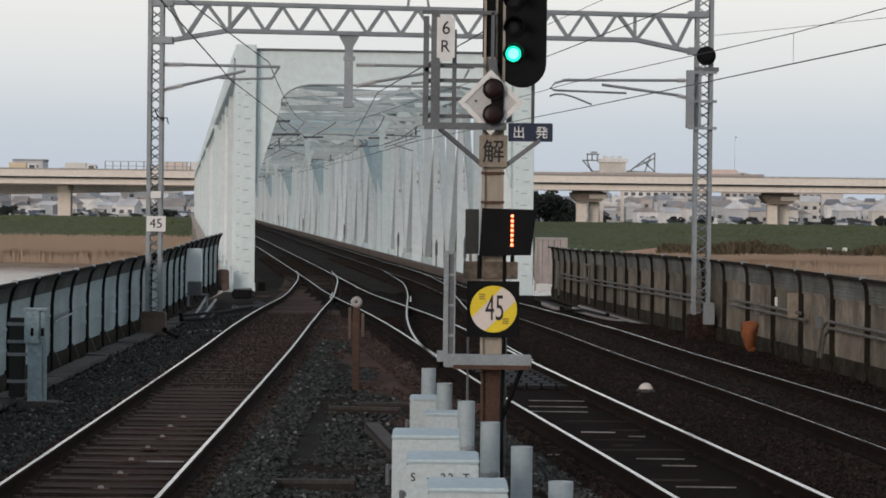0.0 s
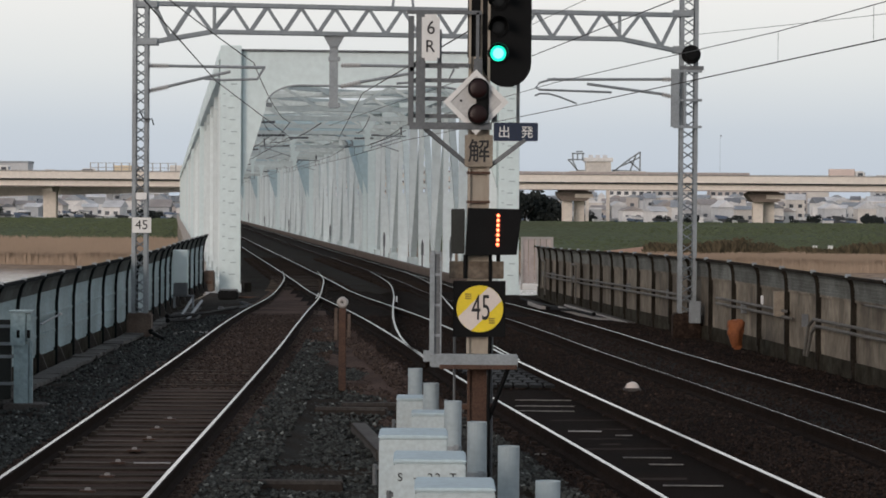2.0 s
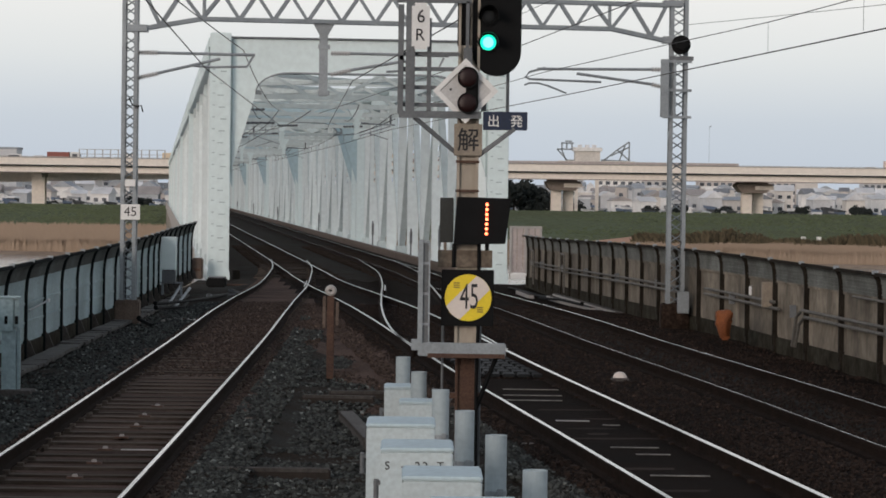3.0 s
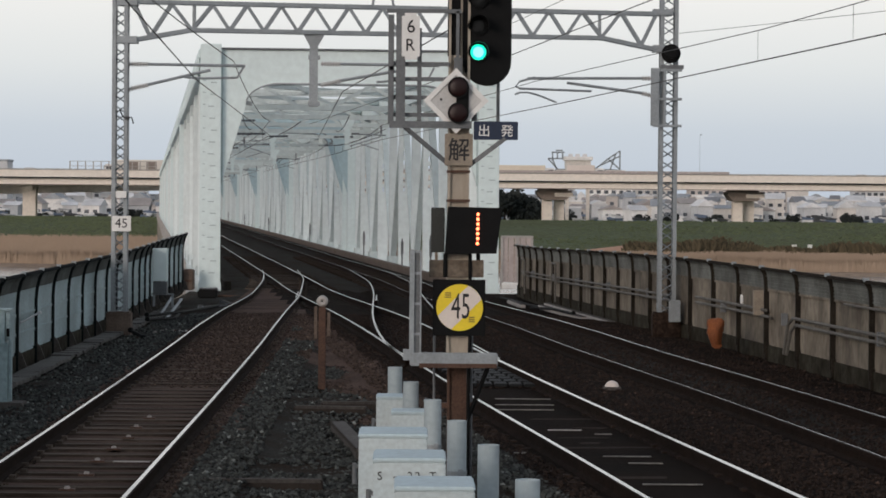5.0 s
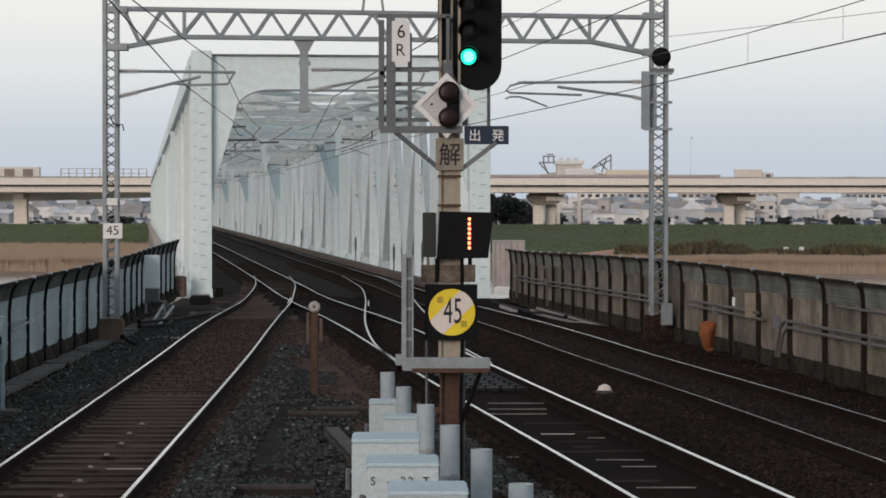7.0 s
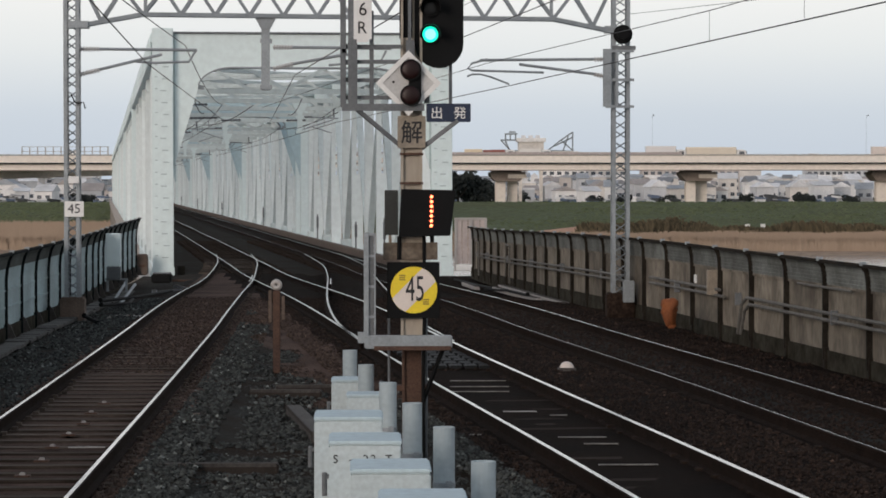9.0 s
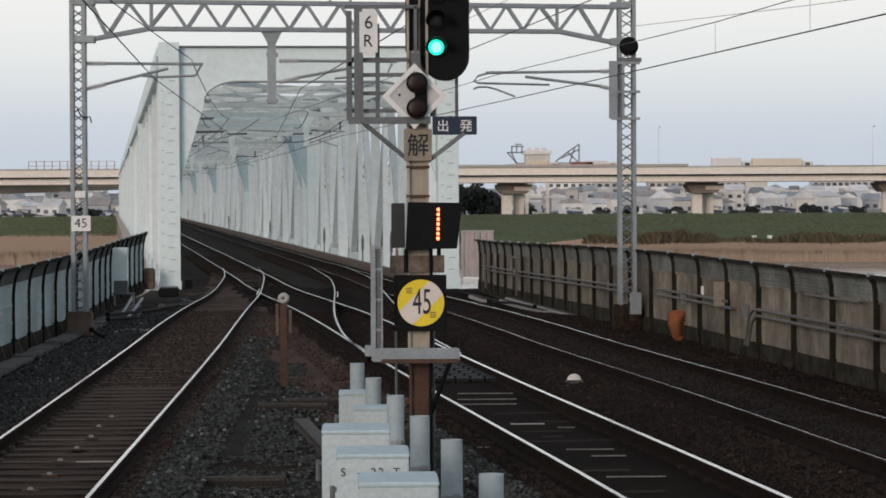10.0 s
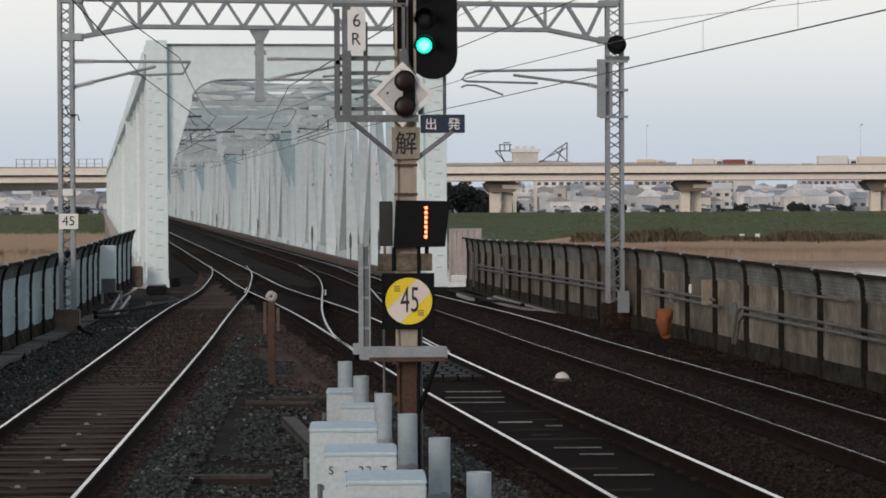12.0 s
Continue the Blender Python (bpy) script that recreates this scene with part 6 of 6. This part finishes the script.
# ---- reeds, grass and scrub on the river flat ----
def blades(name, n, place, h0, h1, w, material, label, category, seed, turn=0.5, clump=0.0):
    rng = random.Random(seed)
    v, f = [], []
    for k in range(n):
        x, y, z = place(rng)
        h, a, lx = rng.uniform(h0, h1) * (1 + clump * noise.noise(Vector((x * 0.22, y * 0.1, 7)))), rng.uniform(-turn, turn), rng.uniform(-0.7, 0.7) * turn
        c, s = math.cos(a) * w * rng.uniform(0.6, 1.4), math.sin(a) * w
        i = len(v)
        v += [(x - c, y - s, z), (x + c, y + s, z), (x + lx + c * 0.5, y, z + h * 0.8), (x + lx * 1.6, y + 0.1, z + h)]
        f += [(i, i + 1, i + 2), (i, i + 2, i + 3)]
    me = bpy.data.meshes.new(name)
    me.from_pydata(v, [], f)
    me.materials.append(material)
    tagged(new(name, me), label, category, kind="stuff")


def reed_place(rng):
    while True:
        x = rng.uniform(-100, 105)
        lo = 330 - 0.12 * x
        hi = 452 if x < -2 else 356 + 10 * noise.noise(Vector((x * 0.08, 0, 0)))
        y = lo + (hi - lo) * rng.random() ** 1.7
        if x < -2 or lo < hi:
            return x, y, land_z(x, y) - 0.1


blades("reed_bed", 150000, reed_place, 1.3, 1.95, 0.11, M_BLADE, "tall dry brown reeds along the river bank", "reeds", 11, 0.12, 0.12)


def scrub_place(rng):
    x = rng.uniform(29, 110)
    y = 362 + 9 * noise.noise(Vector((x * 0.08, 3, 0))) + rng.uniform(0, 10)
    return x, y, land_z(x, y) - 0.1


blades("scrub_edge", 22000, scrub_place, 1.2, 2.2, 0.45, M_SCRUB, "dark olive and brown scrub between reeds and grass", "scrub", 12, 0.9, 0.7)


def grass_place(rng):
    x = rng.uniform(-100, 115)
    lo = 455 if x < 0 else 374
    y = rng.uniform(lo, 527)
    return x, y, land_z(x, y) - 0.05


blades("levee_grass", 30000, grass_place, 0.08, 0.28, 0.35, M_GRASSBLADE, "rough green grass on the levee slope", "grass", 13)

patch = thing("bare_earth_patch", pose(0, 0, 0), "bare reddish earth patch on the levee slope", "earth", kind="structure")
bm = bmesh.new()
rows = []
for k in range(9):
    y = 424 + 2.6 * k
    half = 3.6 * math.sin(math.pi * (k + 1.2) / 11.0) + 0.8
    lift = math.sin(math.pi * k / 8)
    rows.append([bm.verts.new((31.4 - 0.25 * k + half * (j / 5 - 1), y, -6.75 + lift * (0.25 + 0.11 * min(j, 9) - 0.8 * (j > 9) + 0.12 * noise.noise(Vector((j, k, 5)))))) for j in range(11)])
for p, q in zip(rows, rows[1:]):
    for j in range(10):
        bm.faces.new((p[j], p[j + 1], q[j + 1], q[j]))
part("earth", bm, M_REDEARTH, patch)
for x, y in ((58, 420), (60.5, 421), (73, 415)):
    t = thing("field_sign", pose(x, y, -6.4), "small white notice board standing on the grass", "sign", "field signs")
    boxpart("board", t, M_WHITE, -0.36, 0.36, -0.05, 0.05, 0.9, 1.45)
    boxpart("leg", t, M_GALV, -0.05, 0.05, -0.04, 0.04, 0, 0.9)


def build_bush(x, y, w, h, seed, name="bush", material=None, z=None, label="rounded dark scrub bush on the river flat"):
    rng = random.Random(seed)
    t = thing(name, pose(x, y, land_z(x, y) if z is None else z), label, "bush" if name == "bush" else "tree", "bushes" if name == "bush" else "trees")
    v, f = [], []
    blobs = [(rng.uniform(-0.5, 0.5) * w, rng.uniform(-0.3, 0.3) * w, rng.uniform(0.35, 0.8) * h, rng.uniform(0.18, 0.32) * min(w, h * 1.3)) for _ in range(9)]
    for bx, by, bz, br in blobs:
        for k in range(130):
            d = Vector((rng.gauss(0, 1), rng.gauss(0, 1), rng.gauss(0, 1))).normalized() * br * rng.uniform(0.6, 1.12)
            p = Vector((bx, by, bz)) + d
            s, a = 0.05 * min(w, h) * rng.uniform(0.6, 1.5), rng.uniform(0, 3.14)
            i = len(v)
            e1, e2 = Vector((math.cos(a), 0.3, math.sin(a))) * s, Vector((-math.sin(a), 0.5, math.cos(a))) * s * 0.7
            v += [p - e1, p + e2, p + e1, p - e2]
            f.append((i, i + 1, i + 2, i + 3))
    me = bpy.data.meshes.new("crown")
    me.from_pydata([tuple(q) for q in v], [], f)
    me.materials.append(material or M_SCRUB)
    c = new("crown", me)
    c.parent = t
    bm = bmesh.new()
    bm_rod(bm, (0, 0, -0.2), (0, 0, h * 0.5), 0.04 * h, 8, 0.02 * h)
    for k in range(4):
        a = k * 1.6
        bm_rod(bm, (0, 0, h * 0.25), (math.cos(a) * w * 0.3, math.sin(a) * w * 0.2, h * 0.6), 0.018 * h, 6, 0.008 * h)
    part("trunk", bm, M_PLANK, t)


for k, (x, y, w, h) in enumerate(((38, 380, 6, 2.6), (41, 384, 7, 3.0), (44.5, 382, 6, 2.4), (35, 384, 5, 2.0), (48, 386, 7, 2.2), (78, 376, 6, 2.6), (82, 380, 7, 3.0), (86, 378, 6, 2.4))):
    build_bush(x, y, w, h, 40 + k)
for k, (x, y, w, h) in enumerate(((20, 585, 7, 8), (24, 590, 7, 7), (16, 592, 7, 8.5), (27, 588, 4, 4.5), (70, 640, 3, 3), (-62, 640, 3, 2.6), (104, 660, 3, 3))
                                 + tuple((-104 + 9.6 * j + 5 * math.sin(j * 3.7), 600 + 40 * math.sin(j * 2.3) ** 2, 2.4 + 1.2 * math.sin(j * 5.1) ** 2, 1.6 + 1.7 * math.sin(j * 1.9) ** 2) for j in range(24))):
    build_bush(x, y, w, h, 80 + k, "tree", M_TREE, -4.7, "dark leafy tree standing among the houses")

# ---- the town beyond the levee ----
# wall and roof colours are lifted paler to stand for distance haze
HAZY_WALLS = [mat("render_" + n, c, 0.85, var=0.2, scale=0.2, grain=2, bump=0.0) for n, c in (("white", (0.86, 0.85, 0.83)), ("grey", (0.62, 0.63, 0.64)), ("beige", (0.72, 0.68, 0.63)), ("slate", (0.46, 0.48, 0.50)), ("brown", (0.57, 0.52, 0.485)))]
HAZY_ROOFS = [mat("roof_" + n, c, 0.8, var=0.25, scale=0.3, grain=3, bump=0.0) for n, c in (("charcoal", (0.24, 0.25, 0.265)), ("slate_blue", (0.37, 0.395, 0.42)), ("pale", (0.70, 0.70, 0.70)), ("brown", (0.40, 0.365, 0.345)), ("bright", (0.84, 0.84, 0.84)))]


def window_mesh(w, h):
    bm = bmesh.new()
    bm_box(bm, -w / 2, w / 2, -0.06, 0.02, 0, h)
    return mesh_of("window", bm, M_WINDOW)


HOUSE_WIN, FLAT_WIN = window_mesh(1.2, 1.0), window_mesh(1.7, 1.3)


def build_house(x, y, w, h, rng):
    t = thing("house", pose(x, y, -4.8, 0, 0, rng.uniform(-12, 12)), "two-storey house with tiled roof in the town", "house", "town houses")
    boxpart("wall", t, rng.choice(HAZY_WALLS + HAZY_WALLS[:1] * 3 + HAZY_WALLS[1:3]), -w / 2, w / 2, -4, 4, 0, h)
    bm = bmesh.new()
    rise = rng.uniform(0.9, 2.0)
    if rng.random() < 0.75:
        if rng.random() < 0.5:
            bm_prism(bm, [(-w / 2 - 0.4, h), (w / 2 + 0.4, h), (0, h + rise)], -4.4, 4.4)
        else:
            bm_prism(bm, [(-4.4, h), (4.4, h), (0, h + rise)], -w / 2 - 0.4, w / 2 + 0.4, pose(0, 0, 0, 0, 0, 90))
    else:
        bm_box(bm, -w / 2 - 0.15, w / 2 + 0.15, -4.15, 4.15, h, h + 0.4)
    part("roof", bm, rng.choice(HAZY_ROOFS), t)
    for z in (0.9, 3.7):
        n = int(w // 2.1)
        for k in range(n):
            if z + 1.2 < h and y < 960 and rng.random() < 0.8:
                piece("window", HOUSE_WIN, t, pose((k + 0.5) * w / n - w / 2, -4.0, z))


rng = random.Random(21)
for row, (y, step) in enumerate(((740, 6.2), (800, 6.2), (860, 6.5), (930, 7.0), (1010, 8), (1100, 9), (1200, 11), (1350, 13), (1550, 16), (1800, 20))):
    x = -0.165 * y
    while x < 0.205 * y:
        w = rng.uniform(3.0, 5.8)
        if not 14 < x < 30 or y > 600:
            build_house(x, y + rng.uniform(-25, 25), w, rng.uniform(2.6, 4.6) if row < 2 else rng.uniform(3.8, 6.6), rng)
        x += step * rng.uniform(0.75, 1.6)


def build_block(x, y, w, h, col, label):
    t = thing("apartment_block", pose(x, y, -4.8), label, "apartment block", "apartment blocks")
    boxpart("wall", t, HAZY_WALLS[col], -w / 2, w / 2, -6, 6, 0, h)
    boxpart("roof", t, HAZY_ROOFS[2], -w / 2 - 0.2, w / 2 + 0.2, -6.2, 6.2, h, h + 0.5)
    boxpart("stair_head", t, HAZY_WALLS[col], -w / 2 + 2, -w / 2 + 6, -2, 3, h + 0.5, h + 3)
    for f in range(int(h // 3)):
        boxpart("balcony", t, HAZY_WALLS[0], -w / 2 + 1, w / 2 - 1, -7.1, -6.0, f * 3 + 0.15, f * 3 + 1.15)
        n = int(w // 2.6)
        for k in range(n):
            piece("window", FLAT_WIN, t, pose((k + 0.5) * w / n - w / 2, -6.0, f * 3 + 1.2))


for x, y, w, h, col, lab in ((-98, 760, 16, 9, 1, "grey apartment block behind the levee"), (-92, 700, 15, 7.5, 0, "white apartment block with balconies"), (-80, 690, 13, 8, 1, "grey apartment block with balconies"), (-72, 720, 10, 9.5, 0, "white apartment block with balconies"),
                             (50, 700, 12, 12, 0, "white apartment block with balconies"), (62, 720, 12, 9, 2, "beige apartment block with balconies"), (41, 760, 8, 12, 1, "tall grey apartment block"), (82, 700, 26, 9, 4, "brown apartment block with balconies"), (128, 760, 16, 12, 1, "grey flat-roofed apartment block"), (146, 780, 14, 12, 0, "pale apartment block with balconies"), (112, 820, 10, 8, 2, "beige apartment block with flat roof")):
    build_block(x * 1.6, y * 1.6, w * 1.5, h * (1.5 if x < 0 else 1.12), col, lab)
big = thing("warehouse", pose(-127, 860, -4.8), "dark grey flat-roofed building beyond the viaduct", "building")
boxpart("wall", big, HAZY_WALLS[1], -4.5, 4.5, -6, 6, 0, 15.6)
boxpart("roof", big, HAZY_ROOFS[1], -4.7, 4.7, -6.2, 6.2, 15.6, 16.2)

# gate tower with open steelwork behind the viaduct
gate = thing("sluice_gate_tower", pose(35.5, 590, -4.8), "cream sluice gate tower with open steel frames", "tower")
boxpart("tower_block", gate, HAZY_WALLS[2], -2.6, 2.6, -3, 3, 11.6, 14.2)
for x in (-2.2, 2.2):
    boxpart("leg", gate, M_VIADUCT, x - 0.35, x + 0.35, -0.5, 0.5, 0, 11.6)
boxpart("roof_slab", gate, HAZY_WALLS[0], -3.0, 3.0, -3.4, 3.4, 14.2, 15.0)
for k in range(3):
    boxpart("roof_vent", gate, HAZY_ROOFS[2], -2.0 + k * 1.5, -1.1 + k * 1.5, -1, 0, 15.0, 15.6)
# frames use the lighter steel so that their tone carries the haze
bm = bmesh.new()
for a, b in (((-6.3, 14.6), (-2.6, 14.6)), ((-6.3, 14.6), (-4.2, 12.3)), ((-5.4, 14.6), (-4.4, 12.3)), ((-4.4, 12.3), (-2.6, 12.3)), ((-5.5, 15.9), (-2.8, 15.9)), ((-5.3, 15.9), (-5.3, 14.6)), ((-4.3, 15.9), (-4.3, 14.6)), ((-3.2, 15.9), (-3.2, 14.6)), ((-4.6, 16.3), (-3.2, 16.3))):
    bm_beam(bm, (a[0], 0, a[1]), (b[0], 0, b[1]), 0.3, 0.3)
part("gantry_frame", bm, M_GALV, gate)
bm = bmesh.new()
for a, b in (((3.4, 12.2), (6.4, 14.6)), ((6.4, 14.6), (8.9, 16.3)), ((8.9, 16.3), (8.9, 12.4)), ((6.4, 14.6), (8.9, 12.4)), ((5.0, 13.3), (8.9, 15.2)), ((8.0, 15.6), (6.8, 12.2)), ((3.0, 12.4), (9.2, 12.2))):
    bm_beam(bm, (a[0], 0, a[1]), (b[0], 0, b[1]), 0.3, 0.3)
part("inclined_frame", bm, M_GALV, gate)
boxpart("deck_slab", gate, HAZY_WALLS[2], -6, 10, -2, 2, 11.4, 12.2)

for x in (-95, 58, 101, 136):
    t = thing("street_lamp", pose(x, VY + 8.6, 4.85), "slim grey street lamp on the viaduct", "street lamp", "viaduct lamps")
    bm = bmesh.new()
    bm_rod(bm, (0, 0, 0), (0, 0, 9), 0.035, 8, 0.02)
    part("pole", bm, M_GALV, t)
    bm = bmesh.new()
    bm_path(bm, [(0, 0, 9), (0, -0.6, 9.4), (0, -1.6, 9.5)], 0.03)
    part("arm", bm, M_GALV, t)
    boxpart("lantern", t, M_GALV, -0.15, 0.15, -2.2, -1.5, 9.4, 9.58)

# parked cars, fences and small sheds at the foot of the town
rng = random.Random(77)
SHED = [mat("shed_" + n, c, 0.8, var=0.15, scale=0.5, grain=3, bump=0.0) for n, c in (("white", (0.78, 0.78, 0.77)), ("grey", (0.36, 0.365, 0.37)), ("dark", (0.07, 0.075, 0.08)), ("blue", (0.13, 0.17, 0.24)))]
for k in range(190):
    y = rng.uniform(570, 720)
    x = rng.uniform(-0.165 * y, 0.2 * y)
    if 12 < x < 30 and y < 605:
        continue
    w, h = rng.uniform(1.0, 2.8), rng.uniform(0.8, 1.9)
    t = thing("shed", pose(x, y, -4.75, 0, 0, rng.uniform(-20, 20)), "small low shed at the edge of the town", "shed", "sheds")
    boxpart("wall", t, rng.choice(SHED), -w / 2, w / 2, -1.5, 1.5, 0, h)
    bm = bmesh.new()
    bm_prism(bm, [(-w / 2 - 0.2, h), (w / 2 + 0.2, h), (w / 2 + 0.2, h + 0.25), (-w / 2 - 0.2, h + 0.6)], -1.7, 1.7)
    part("roof", bm, rng.choice(SHED), t)


# concrete cable trough along the foot of the fence
trough = thing("cable_trough", pose(0, 0, 0), "line of dirty concrete cable trough lids beside the fence", "cable trough", kind="structure")
bm = bmesh.new()
bm_box(bm, -0.17, 0.17, -0.245, 0.245, 0, 0.06, bev=0.008)
LID = mesh_of("trough_lid", bm, M_TROUGH)
rng = random.Random(9)
for k in range(96):
    y = 24 + 0.5 * k
    piece("trough_lid", LID, trough, pose(along(FENCE, y) + 0.42 + rng.uniform(-0.015, 0.015), y, grade(y) - 0.19 + rng.uniform(-0.015, 0.012), rng.uniform(-1.5, 1.5), rng.uniform(-2, 2), rng.uniform(-1.5, 1.5)))

fit_box = thing("mast_fitting", pose(-5.36, 52.78, 3.75), "small dark cable fitting strapped to a lattice mast", "fitting")
boxpart("clamp", fit_box, M_DARKGALV, 0.0, 0.08, -0.06, 0.04, 0.08, 0.16, 0.01)
bm = bmesh.new()
bm_path(bm, [(-0.1, -0.05, 0.28), (-0.03, -0.06, 0.14), (0.04, -0.07, 0.12), (0.13, -0.06, 0.14), (0.16, -0.05, 0.02)], 0.013)
part("cable", bm, M_BLACK, fit_box)

# cables and pipes strewn by the footing of the river-side mast
for k, pts in enumerate(([(-5.2, 52.5, -0.1), (-4.9, 51.6, -0.16), (-4.6, 51.2, -0.18), (-4.1, 51.4, -0.18)], [(-5.6, 60, -0.15), (-5.1, 63, -0.2), (-4.8, 68, -0.3), (-4.9, 72, -0.42)], [(-5.4, 58, -0.15), (-5.0, 60, -0.2), (-5.2, 64, -0.25)], [(3.5, 72, -0.4), (3.3, 76, -0.5), (3.1, 82, -0.62), (2.9, 88, -0.75)], [(3.9, 66, -0.3), (3.6, 70, -0.35), (3.2, 73, -0.45)])):
    t = thing("loose_cable", pose(0, 0, 0), "black loose cable lying on the ballast", "cable", "loose cables")
    bm = bmesh.new()
    bm_path(bm, [(x, y, z - 0.02) for x, y, z in pts], 0.035, 6)
    part("sheath", bm, M_BLACK, t)
    bm = bmesh.new()
    bm_rod(bm, pts[0], (pts[0][0], pts[0][1] - 0.12, pts[0][2]), 0.05, 8)
    part("end_cap", bm, M_BLACK, t)


motions()
